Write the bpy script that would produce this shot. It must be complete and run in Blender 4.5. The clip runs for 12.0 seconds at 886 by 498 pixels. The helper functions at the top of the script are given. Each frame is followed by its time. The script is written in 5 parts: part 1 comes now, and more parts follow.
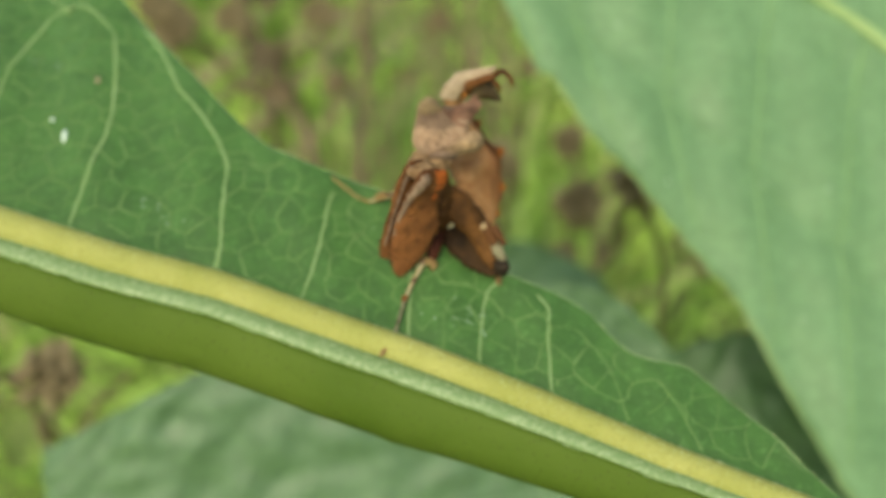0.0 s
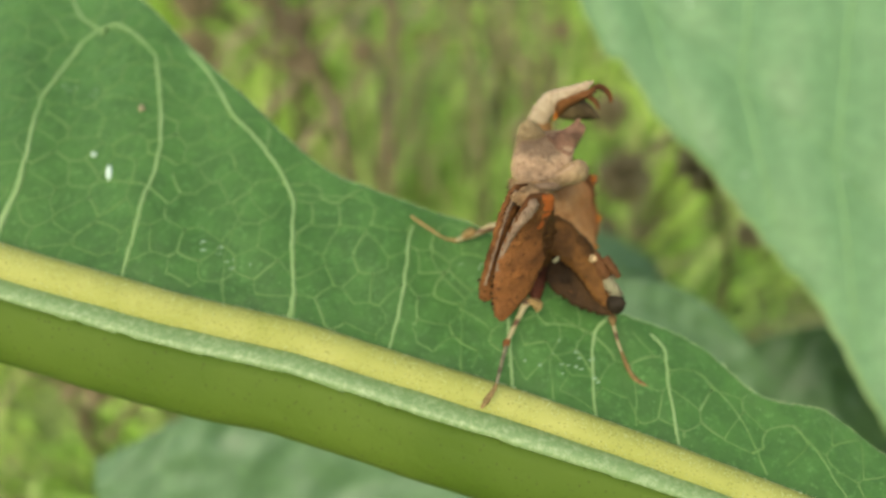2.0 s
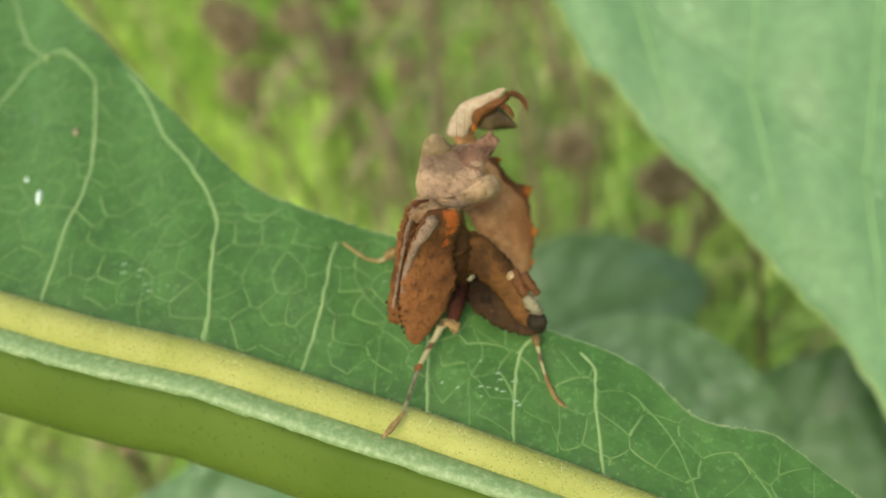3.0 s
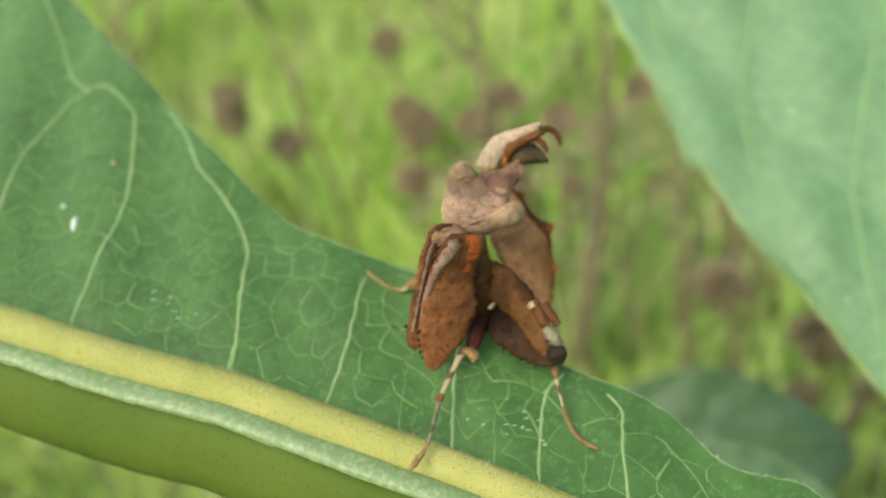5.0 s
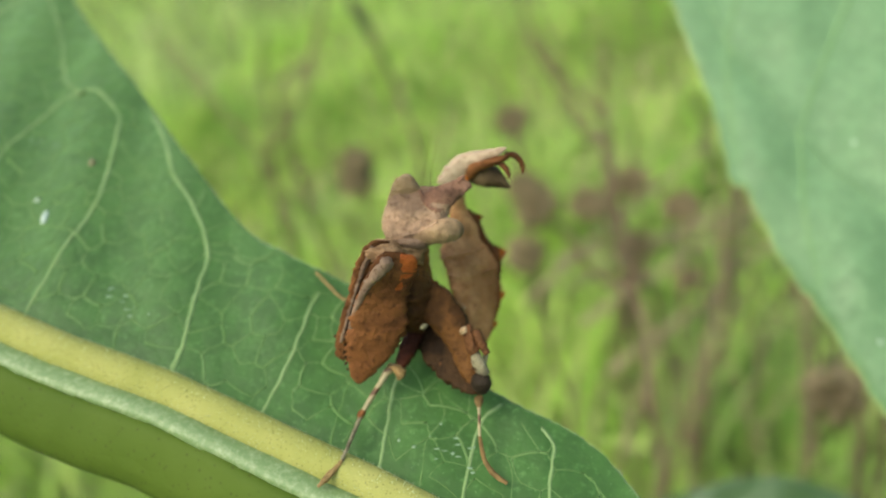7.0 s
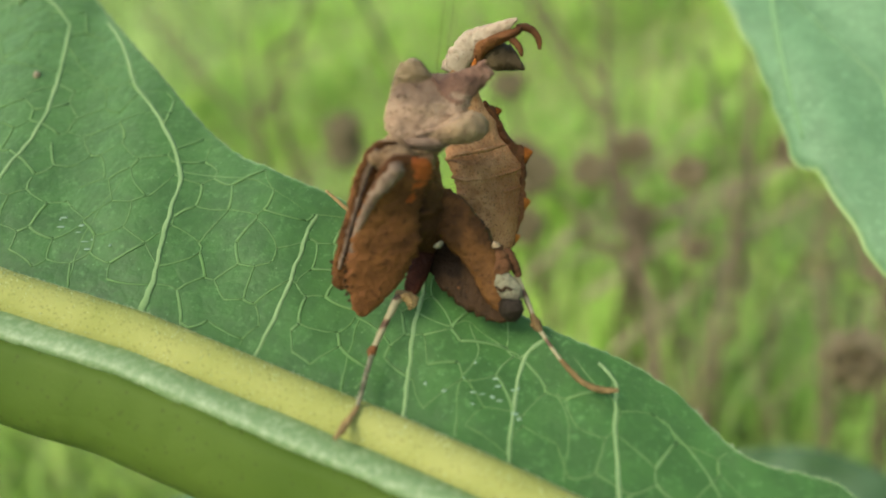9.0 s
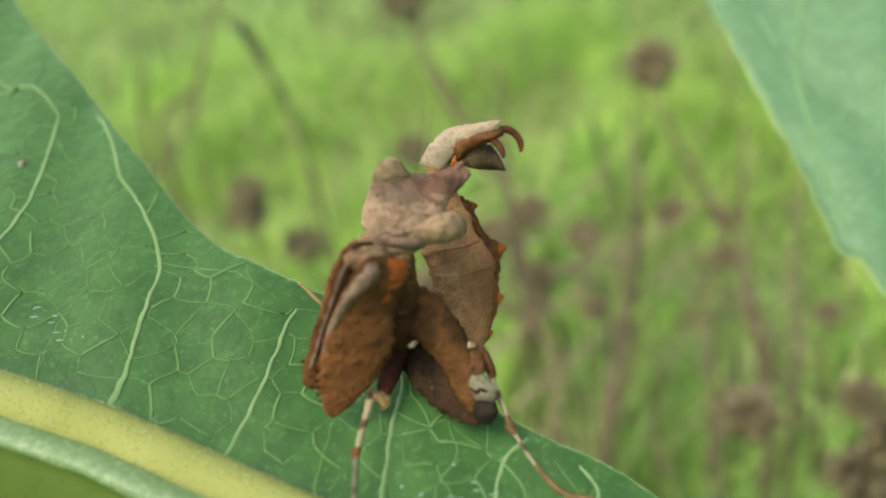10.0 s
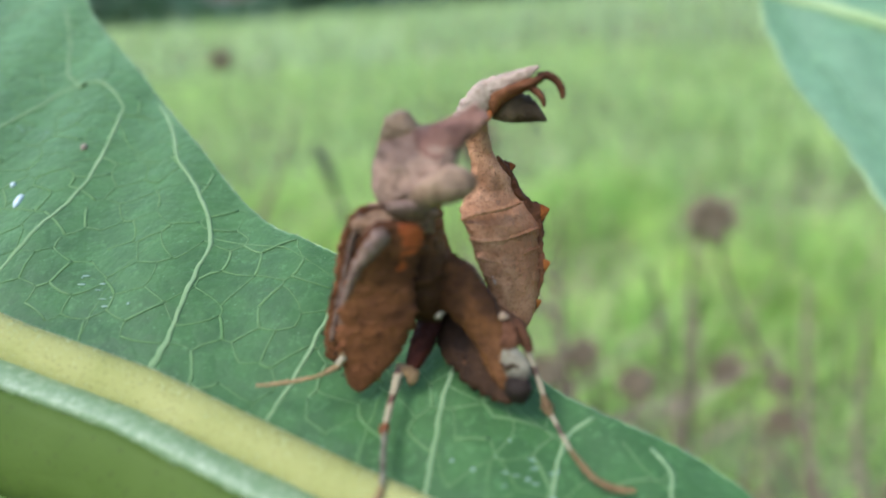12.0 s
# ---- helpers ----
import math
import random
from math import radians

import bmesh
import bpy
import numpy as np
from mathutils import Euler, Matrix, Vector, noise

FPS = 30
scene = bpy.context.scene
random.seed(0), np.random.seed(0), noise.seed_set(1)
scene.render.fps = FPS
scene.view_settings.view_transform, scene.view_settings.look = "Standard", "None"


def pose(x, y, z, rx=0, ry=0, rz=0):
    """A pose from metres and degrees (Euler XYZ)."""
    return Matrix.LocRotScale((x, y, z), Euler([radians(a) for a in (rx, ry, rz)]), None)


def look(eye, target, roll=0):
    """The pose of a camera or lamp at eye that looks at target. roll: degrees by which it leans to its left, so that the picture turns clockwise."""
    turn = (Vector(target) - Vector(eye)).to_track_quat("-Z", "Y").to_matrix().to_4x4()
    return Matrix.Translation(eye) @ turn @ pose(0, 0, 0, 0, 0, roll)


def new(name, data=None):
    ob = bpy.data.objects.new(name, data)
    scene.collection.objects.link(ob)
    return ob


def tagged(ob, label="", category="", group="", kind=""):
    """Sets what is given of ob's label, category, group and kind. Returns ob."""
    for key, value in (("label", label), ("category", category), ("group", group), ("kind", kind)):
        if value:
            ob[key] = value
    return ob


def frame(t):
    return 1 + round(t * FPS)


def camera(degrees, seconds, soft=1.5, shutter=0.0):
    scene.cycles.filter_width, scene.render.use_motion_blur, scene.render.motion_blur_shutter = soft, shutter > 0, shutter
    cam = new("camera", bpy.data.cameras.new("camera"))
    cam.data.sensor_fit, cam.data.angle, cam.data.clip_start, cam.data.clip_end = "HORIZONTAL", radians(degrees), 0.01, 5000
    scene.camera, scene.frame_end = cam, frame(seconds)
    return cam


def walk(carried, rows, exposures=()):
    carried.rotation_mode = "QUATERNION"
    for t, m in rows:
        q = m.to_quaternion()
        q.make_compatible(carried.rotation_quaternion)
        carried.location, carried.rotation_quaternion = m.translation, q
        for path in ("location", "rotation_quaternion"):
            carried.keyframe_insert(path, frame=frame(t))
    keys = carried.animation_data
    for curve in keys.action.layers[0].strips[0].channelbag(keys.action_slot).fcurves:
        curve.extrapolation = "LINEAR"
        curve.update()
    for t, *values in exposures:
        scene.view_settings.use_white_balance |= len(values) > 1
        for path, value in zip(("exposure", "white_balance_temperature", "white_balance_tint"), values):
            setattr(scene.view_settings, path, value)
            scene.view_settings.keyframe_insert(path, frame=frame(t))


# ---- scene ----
from mathutils import geometry

cam = camera(60, 12.0, soft=1.8)
cam.data.dof.use_dof = True
cam.data.dof.focus_distance = 0.058
cam.data.dof.aperture_fstop = 18.0
PATH = [
    (0, 0.00806, -0.00833, 0.50290, 40.43, -1.64, -0.93),
    (0.5, 0.00439, 0.00198, 0.50425, 43.08, 1.14, 0.81),
    (1, 0.00000, 0.00000, 0.50000, 42.00, 0.00, -0.00),
    (1.5, -0.00061, 0.00101, 0.50122, 42.14, -0.59, -0.41),
    (2, -0.00136, 0.00348, 0.49913, 37.55, -0.35, -0.69),
    (2.5, 0.01074, 0.01225, 0.50065, 36.38, 3.85, -2.51),
    (4.5, 0.02669, 0.00679, 0.49596, 47.44, 9.34, 14.25),
    (5, 0.02840, 0.00583, 0.49553, 48.79, 8.81, 16.21),
    (5.5, 0.03483, 0.00552, 0.49631, 50.55, 9.41, 20.30),
    (6, 0.03631, 0.00631, 0.49045, 57.43, 11.37, 25.71),
    (6.5, 0.03906, 0.00724, 0.48577, 60.70, 11.57, 28.87),
    (7, 0.04921, 0.00910, 0.48530, 57.48, 10.61, 28.77),
    (9, 0.04601, 0.02097, 0.46225, 57.06, 11.24, 29.00),
    (9.5, 0.04181, 0.01784, 0.46526, 57.19, 9.43, 25.03),
    (10, 0.03687, 0.01522, 0.47038, 59.78, 7.43, 21.03),
    (10.5, 0.03517, 0.01321, 0.46943, 60.68, 6.96, 20.13),
    (11, 0.03434, 0.01137, 0.46369, 68.30, 6.80, 26.43),
    (11.5, 0.03394, 0.01082, 0.46300, 71.29, 5.07, 27.38),
    (12, 0.03333, 0.00895, 0.46026, 71.65, 4.05, 26.17),
]
walk(cam, [(t, pose(*p)) for t, *p in PATH], [(0, 0.52, 7500, 0), (1, 0.62, 7400, 1), (2.5, 0.66, 7400, 1), (5, 0.78, 6900, 8), (7, 0.7, 6850, 4), (10.5, 0.62, 6600, 3), (11, 0.54, 6400, 8), (11.5, 0.78, 5600, 19), (12, 0.76, 5300, 22)])

# ---- world and light: bright overcast day ----
world = bpy.data.worlds.new("world")
scene.world = world
world.use_nodes = True
wn = world.node_tree.nodes
sky = wn.new("ShaderNodeTexSky")
sky.sky_type = "NISHITA"
sky.sun_disc = False
sky.sun_elevation, sky.sun_rotation = radians(58), radians(205)
sky.air_density, sky.dust_density = 1.6, 4.0
world.node_tree.links.new(sky.outputs[0], wn["Background"].inputs[0])
wn["Background"].inputs[1].default_value = 0.15
sun_data = bpy.data.lights.new("sun", "SUN")
sun_data.energy, sun_data.angle, sun_data.color = 1.4, radians(25), (1.0, 0.95, 0.86)
sun = new("sun", sun_data)
sun.matrix_world = look((0, 0, 5), (0.75, 1.65, 1.9))
MM = 0.001


# ---- materials ----
class Shader:
    """A node material with short calls."""

    def __init__(self, name, rough=0.6, spec=0.4):
        self.m = bpy.data.materials.new(name)
        self.m.use_nodes = True
        self.t = self.m.node_tree
        self.b = self.t.nodes["Principled BSDF"]
        self.b.inputs["Roughness"].default_value = rough
        self.b.inputs["Specular IOR Level"].default_value = spec
        self.xyz = self.t.nodes.new("ShaderNodeTexCoord").outputs["Object"]

    def put(self, socket, value):
        if isinstance(value, bpy.types.NodeSocket):
            self.t.links.new(value, socket)
        elif value is not None:
            socket.default_value = value

    def node(self, kind, **inputs):
        n = self.t.nodes.new(kind)
        for key, value in inputs.items():
            self.put(n.inputs[key.replace("_", " ")], value)
        return n

    def noise(self, scale, detail=4.0, rough=0.55, vec=None):
        return self.node("ShaderNodeTexNoise", Vector=vec or self.xyz, Scale=scale, Detail=detail, Roughness=rough).outputs[0]

    def cells(self, scale, feature="DISTANCE_TO_EDGE", vec=None):
        n = self.t.nodes.new("ShaderNodeTexVoronoi")
        n.feature = feature
        self.put(n.inputs["Vector"], vec or self.xyz)
        n.inputs["Scale"].default_value = scale
        return n.outputs["Distance"]

    def warp(self, scale, amount):
        n = self.node("ShaderNodeTexNoise", Vector=self.xyz, Scale=scale, Detail=2.0)
        k = self.node("ShaderNodeVectorMath", Vector=n.outputs["Color"])
        k.operation = "SCALE"
        k.inputs["Scale"].default_value = amount
        a = self.t.nodes.new("ShaderNodeVectorMath")
        self.put(a.inputs[0], self.xyz)
        self.put(a.inputs[1], k.outputs[0])
        return a.outputs[0]

    def span(self, value, a, b, c=0.0, d=1.0):
        n = self.node("ShaderNodeMapRange", Value=value)
        for k, v in zip(("From Min", "From Max", "To Min", "To Max"), (a, b, c, d)):
            n.inputs[k].default_value = v
        return n.outputs[0]

    def mix(self, fac, a, b):
        n = self.t.nodes.new("ShaderNodeMix")
        n.data_type = "RGBA"
        self.put(n.inputs[0], fac)
        for i, c in ((6, a), (7, b)):
            self.put(n.inputs[i], (*c, 1.0) if isinstance(c, tuple) else c)
        return n.outputs[2]

    def math(self, op, a, b):
        n = self.t.nodes.new("ShaderNodeMath")
        n.operation = op
        self.put(n.inputs[0], a)
        self.put(n.inputs[1], b)
        return n.outputs[0]

    def ramp(self, value, *stops):
        n = self.node("ShaderNodeValToRGB", Fac=value)
        e = n.color_ramp.elements
        while len(e) < len(stops):
            e.new(0.5)
        for el, (p, c) in zip(e, stops):
            el.position, el.color = p, (*c, 1.0)
        return n.outputs[0]

    def bump(self, height, strength, distance):
        n = self.node("ShaderNodeBump", Height=height, Strength=strength, Distance=distance)
        last = self.b.inputs["Normal"].links
        if last:
            self.t.links.new(last[0].from_socket, n.inputs["Normal"])
        self.t.links.new(n.outputs[0], self.b.inputs["Normal"])

    def colour(self, value):
        self.put(self.b.inputs["Base Color"], (*value, 1.0) if isinstance(value, tuple) else value)
        return self

    def rough(self, value):
        self.put(self.b.inputs["Roughness"], value)
        return self

    def island(self):
        return self.t.nodes.new("ShaderNodeNewGeometry").outputs["Random Per Island"]

    def thin(self, amount, colour):
        """Light that comes through a thin leaf."""
        tr = self.node("ShaderNodeBsdfTranslucent", Color=(*colour, 1.0))
        mx = self.node("ShaderNodeMixShader", Fac=amount)
        out = self.t.nodes["Material Output"]
        self.t.links.new(self.b.outputs[0], mx.inputs[1])
        self.t.links.new(tr.outputs[0], mx.inputs[2])
        self.t.links.new(mx.outputs[0], out.inputs["Surface"])
        return self


def leaf_material(name, dark, light, vein, cell, thru, gloss=0.5, spec=0.6, down=0.0, net_mix=0.25):
    """A leaf: faint net of veins, quilted relief, fine grain; down: soft hairy sheen."""
    s = Shader(name, gloss, spec)
    v = s.warp(140.0, 0.0011)
    net = s.cells(1.0 / cell, vec=v)
    fine = s.cells(3.1 / cell, vec=v)
    blot = s.noise(55.0, 5.0)
    fade = s.span(s.noise(130.0, 2.0), 0.35, 0.6)
    mottle = s.noise(420.0, 3.0)
    c = s.mix(s.span(blot, 0.3, 0.72), dark, light)
    c = s.mix(s.span(mottle, 0.42, 0.62, 0.0, 0.35), c, tuple(k * 1.5 for k in light))
    c = s.mix(s.math("MULTIPLY", s.span(fine, 0.0, 0.10, 0.06, 0.0), fade), c, vein)
    c = s.mix(s.math("MULTIPLY", s.span(net, 0.0, 0.03, net_mix, 0.0), s.span(fade, 0.0, 1.0, 0.35, 1.0)), c, vein)
    c = s.mix(s.span(s.noise(1500.0, 3.0, 0.7), 0.55, 0.74, 0.0, 0.5), c, tuple(min(1.0, k * 2.2 + 0.04) for k in light))
    c = s.mix(s.span(s.cells(1500.0, "F1"), 0.05, 0.11, 0.55, 0.0), c, tuple(min(1.0, k * 2.5 + 0.12) for k in light))
    s.colour(c)
    s.bump(s.span(net, 0.0, 0.4), 0.22, 0.0004)
    s.bump(s.span(fine, 0.0, 0.4), 0.15, 0.00016)
    s.bump(s.noise(2600.0, 3.0), 0.45, 0.0001)
    s.rough(s.span(blot, 0.3, 0.7, gloss - 0.06, gloss + 0.12))
    if down:
        s.b.inputs["Sheen Weight"].default_value = down
        s.b.inputs["Sheen Roughness"].default_value = 0.45
        s.b.inputs["Sheen Tint"].default_value = (0.68, 1.0, 0.45, 1.0)
    return s.thin(thru, tuple(min(1.0, k * 2.2) for k in light)).m


MAT_LEAF = leaf_material("leaf_green", (0.022, 0.073, 0.010), (0.038, 0.108, 0.018), (0.13, 0.24, 0.07), 0.0034, 0.10, 0.53, 0.35, 0.85, 0.0)
MAT_SMOOTH_LEAF = leaf_material("broad_leaf_green", (0.085, 0.180, 0.074), (0.122, 0.230, 0.108), (0.22, 0.35, 0.18), 0.006, 0.15, 0.58, 0.5, 0.5, 0.25)
MAT_DULL_LEAF = leaf_material("low_leaf_green", (0.058, 0.122, 0.050), (0.088, 0.168, 0.076), (0.12, 0.20, 0.10), 0.008, 0.12, 0.5)


def vein_material(name, a, b, speck=0.0):
    s = Shader(name, 0.75, 0.2)
    c = s.mix(s.span(s.noise(160.0), 0.3, 0.7), a, b)
    if speck:
        c = s.mix(s.span(s.cells(3700.0, "F1"), 0.12, 0.22, speck, 0.0), c, (0.05, 0.034, 0.006))
    s.colour(c)
    s.bump(s.noise(1800.0, 3.0), 0.7, 0.00018)
    return s.m


MAT_RIB = vein_material("midrib_yellow", (0.24, 0.26, 0.062), (0.32, 0.325, 0.10), 0.9)
MAT_VEIN = vein_material("vein_pale", (0.145, 0.24, 0.085), (0.205, 0.30, 0.13))
MAT_SOFT_VEIN = vein_material("vein_soft", (0.135, 0.255, 0.108), (0.175, 0.30, 0.138))
MAT_NET = vein_material("vein_thin", (0.085, 0.175, 0.047), (0.13, 0.222, 0.08))
MAT_PALE_VEIN = vein_material("vein_cream", (0.25, 0.36, 0.14), (0.32, 0.43, 0.19))


MAT_FUZZ = vein_material("leaf_hairs", (0.34, 0.42, 0.22), (0.46, 0.52, 0.32))


def rolled_half():
    s = Shader("leaf_half_olive", 0.7, 0.15)
    c = s.mix(s.span(s.noise(45.0), 0.3, 0.7), (0.052, 0.092, 0.009), (0.085, 0.130, 0.019))
    c = s.mix(s.span(s.cells(1400.0, "F1"), 0.10, 0.25, 0.5, 0.0), c, (0.04, 0.05, 0.01))
    s.colour(c)
    s.bump(s.noise(700.0), 0.5, 0.0002)
    s.bump(s.cells(330.0), 0.4, 0.0004)
    return s.m


MAT_ROLL = rolled_half()
# green fold of the leaf, its silvery sky sheen and glints painted as colour
s_ = Shader("leaf_rim_painted_sheen", 0.5, 0.5)
s_.colour(s_.mix(s_.span(s_.noise(1900.0, 5.0, 0.75), 0.46, 0.68), (0.13, 0.21, 0.075), (0.25, 0.325, 0.165)))
s_.bump(s_.noise(1300.0), 0.6, 0.0002)
MAT_RIM_SHEEN = s_.m


def chitin(name, a, b, speck, rough=0.6, scale=420.0, dots=0.0, blotch=0.8, crust=0.7, shaded_flank=None):
    s = Shader(name, rough, 0.12)
    wide, big, small = s.noise(scale * 0.45, 3.0, 0.6), s.noise(scale, 5.0, 0.65), s.noise(scale * 5.0, 4.0, 0.7)
    c = s.mix(s.span(big, 0.33, 0.68), a, b)
    c = s.mix(s.span(wide, 0.47, 0.60, 0.0, blotch), c, tuple(k * 0.36 for k in a))
    c = s.mix(s.span(wide, 0.30, 0.44, 0.35, 0.0), c, tuple(min(1.0, k * 1.5 + 0.01) for k in b))
    c = s.mix(s.span(small, 0.55, 0.68, 0.0, 0.8), c, speck)
    # abdomen's shaded side painted in: darker rust-brown towards +x
    if shaded_flank:
        sep = s.node("ShaderNodeSeparateXYZ", Vector=s.xyz)
        c = s.mix(s.span(s.math("ADD", sep.outputs["X"], s.math("MULTIPLY", big, 0.004)), 0.0072, 0.0102, 0.0, 0.75), c, shaded_flank)
    if dots:
        c = s.mix(s.span(s.cells(3900.0, "F1", s.warp(900.0, 0.0002)), 0.17, 0.30, dots, 0.0), c, tuple(k * 0.3 for k in a))
    s.colour(c)
    s.bump(small, crust, 0.0003)
    s.bump(big, crust, 0.0009)
    s.rough(s.span(small, 0.3, 0.7, rough - 0.12, rough + 0.15))
    return s.m


MAT_HEAD = chitin("head_mauve_grey", (0.28, 0.18, 0.115), (0.44, 0.31, 0.205), (0.11, 0.06, 0.0336), 0.6, 520.0)
MAT_CREST = chitin("crest_mauve_brown", (0.19, 0.098, 0.062), (0.29, 0.165, 0.105), (0.1, 0.05, 0.032), 0.6, 520.0)
MAT_EYE = chitin("eye_tan", (0.33, 0.235, 0.125), (0.48, 0.36, 0.205), (0.19, 0.115, 0.05), 0.5, 520.0)
MAT_EYE_BROWN = chitin("eye_brown_tan", (0.25, 0.165, 0.092), (0.40, 0.28, 0.165), (0.13, 0.072, 0.036), 0.5, 520.0)
MAT_BROWN = chitin("body_brown", (0.11, 0.044, 0.015), (0.21, 0.088, 0.028), (0.024, 0.012, 0.0064))
MAT_ORANGE = chitin("arm_orange", (0.112, 0.045, 0.016), (0.21, 0.082, 0.026), (0.03, 0.014, 0.007), 0.6, 300.0, 0.0, 0.7)
MAT_COXA = chitin("coxa_orange", (0.27, 0.065, 0.015), (0.39, 0.105, 0.022), (0.13, 0.035, 0.0096), 0.6, 420.0, 0.0, 0.45)
MAT_THIGH = chitin("thigh_brown", (0.078, 0.034, 0.0088), (0.155, 0.068, 0.0176), (0.02, 0.01, 0.0056))
MAT_DARK = chitin("plate_dark_brown", (0.024, 0.013, 0.005), (0.058, 0.029, 0.010), (0.012, 0.007, 0.004))
MAT_BELLY = chitin("abdomen_tan", (0.33, 0.15, 0.055), (0.50, 0.28, 0.135), (0.19, 0.08, 0.03), 0.5, 620.0, 0.75, 0.45, 0.6, (0.23, 0.08, 0.024))
MAT_CREAM = chitin("cream_tip", (0.29, 0.21, 0.135), (0.48, 0.39, 0.285), (0.22, 0.14, 0.085), 0.55, 420.0, 0.0, 0.35, 0.45)
MAT_RIDGE = chitin("arm_ridge_grey", (0.15, 0.098, 0.066), (0.26, 0.18, 0.125), (0.08, 0.045, 0.026), 0.6, 420.0, 0.0, 0.5)
MAT_SPINE = chitin("spine_orange", (0.3, 0.085, 0.0112), (0.42, 0.15, 0.0224), (0.16, 0.045, 0.0096))
MAT_TARSUS = chitin("foot_tan_brown", (0.25, 0.16, 0.0624), (0.36, 0.25, 0.108), (0.11, 0.06, 0.024))
MAT_KNEE = chitin("knee_black", (0.012, 0.009, 0.0056), (0.032, 0.022, 0.0128), (0.006, 0.005, 0.0032))
MAT_TAIL = chitin("tail_olive_grey", (0.085, 0.06, 0.0288), (0.15, 0.11, 0.0576), (0.045, 0.03, 0.0144))
MAT_RUST = chitin("finger_rust", (0.125, 0.049, 0.016), (0.20, 0.083, 0.028), (0.08, 0.03, 0.012))
MAT_TAN = chitin("shoulder_tan", (0.23, 0.135, 0.066), (0.39, 0.26, 0.145), (0.10, 0.05, 0.022), 0.6, 700.0)
MAT_DARK_RED = chitin("thigh_dark_red", (0.045, 0.012, 0.0064), (0.1, 0.028, 0.0112), (0.02, 0.008, 0.0048))
MAT_RUST_DARK = chitin("band_rust_brown", (0.07, 0.03, 0.0112), (0.15, 0.066, 0.0256), (0.03, 0.014, 0.0064))


def banded():
    s = Shader("shin_banded", 0.5, 0.4)
    sep = s.node("ShaderNodeSeparateXYZ", Vector=s.xyz)
    w = s.math("ADD", s.math("MULTIPLY", sep.outputs["Y"], 3600.0), s.math("MULTIPLY", s.noise(900.0), 3.0))
    wave = s.math("SINE", w, 0.0)
    c = s.ramp(wave, (0.0, (0.29, 0.25, 0.13)), (0.58, (0.25, 0.205, 0.105)), (0.76, (0.12, 0.066, 0.028)), (1.0, (0.08, 0.04, 0.018)))
    s.colour(c)
    return s.m


MAT_BAND = banded()
MAT_WHITE = chitin("shin_white", (0.18, 0.165, 0.10), (0.28, 0.26, 0.165), (0.08, 0.045, 0.025), 0.55, 700.0)
s_ = Shader("droppings_white", 0.6)
s_.colour(s_.mix(s_.noise(2000.0), (0.38, 0.50, 0.42), (0.62, 0.70, 0.62)))
MAT_SPOT = s_.m
s_ = Shader("dry_smear", 0.7)
s_.colour(s_.mix(s_.noise(2000.0), (0.12, 0.22, 0.12), (0.26, 0.36, 0.24)))
MAT_SMEAR = s_.m
s_ = Shader("bead_black", 0.35)
s_.colour(s_.mix(s_.noise(900.0), (0.008, 0.007, 0.009), (0.03, 0.025, 0.025)))
MAT_BLACK = s_.m


def dry_material(name, a, b):
    s = Shader(name, 0.75, 0.25)
    c = s.mix(s.span(s.noise(120.0, 5.0), 0.3, 0.7), a, b)
    c = s.mix(s.span(s.noise(900.0, 3.0), 0.55, 0.75, 0.0, 0.6), c, tuple(k * 0.45 for k in a))
    s.colour(c)
    s.bump(s.noise(700.0, 3.0), 0.6, 0.0006)
    return s.m


MAT_STALK = dry_material("dry_stalk", (0.115, 0.088, 0.050), (0.20, 0.155, 0.095))
MAT_STRAW = dry_material("pale_straw", (0.26, 0.21, 0.13), (0.38, 0.31, 0.20))
MAT_HUSK = dry_material("dry_husk", (0.135, 0.106, 0.054), (0.26, 0.21, 0.12))
MAT_CURL = dry_material("withered_leaf", (0.030, 0.032, 0.020), (0.07, 0.07, 0.045))


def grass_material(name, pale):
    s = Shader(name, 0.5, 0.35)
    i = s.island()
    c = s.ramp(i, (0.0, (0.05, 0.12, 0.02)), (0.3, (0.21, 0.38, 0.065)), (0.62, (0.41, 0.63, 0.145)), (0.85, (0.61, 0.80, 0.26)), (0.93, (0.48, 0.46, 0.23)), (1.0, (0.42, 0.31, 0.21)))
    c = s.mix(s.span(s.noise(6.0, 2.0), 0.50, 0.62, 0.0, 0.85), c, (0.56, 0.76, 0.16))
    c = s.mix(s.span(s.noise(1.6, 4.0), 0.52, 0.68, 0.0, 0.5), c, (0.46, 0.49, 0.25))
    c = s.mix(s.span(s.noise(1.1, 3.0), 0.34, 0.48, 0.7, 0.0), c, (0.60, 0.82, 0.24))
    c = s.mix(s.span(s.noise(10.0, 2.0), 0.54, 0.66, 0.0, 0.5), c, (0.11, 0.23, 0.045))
    # distance haze mixed into the blade colour, by the share pale
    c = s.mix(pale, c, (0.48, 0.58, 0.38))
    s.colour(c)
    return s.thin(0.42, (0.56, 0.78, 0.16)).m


MAT_GRASS = grass_material("grass_blades", 0.0)
# hazed copies of the grass colour for the two farther rings
MAT_MEADOW_HAZE = grass_material("hazed_meadow_blades", 0.22)
MAT_FAR_GRASS_HAZE = grass_material("hazed_far_blades", 0.5)


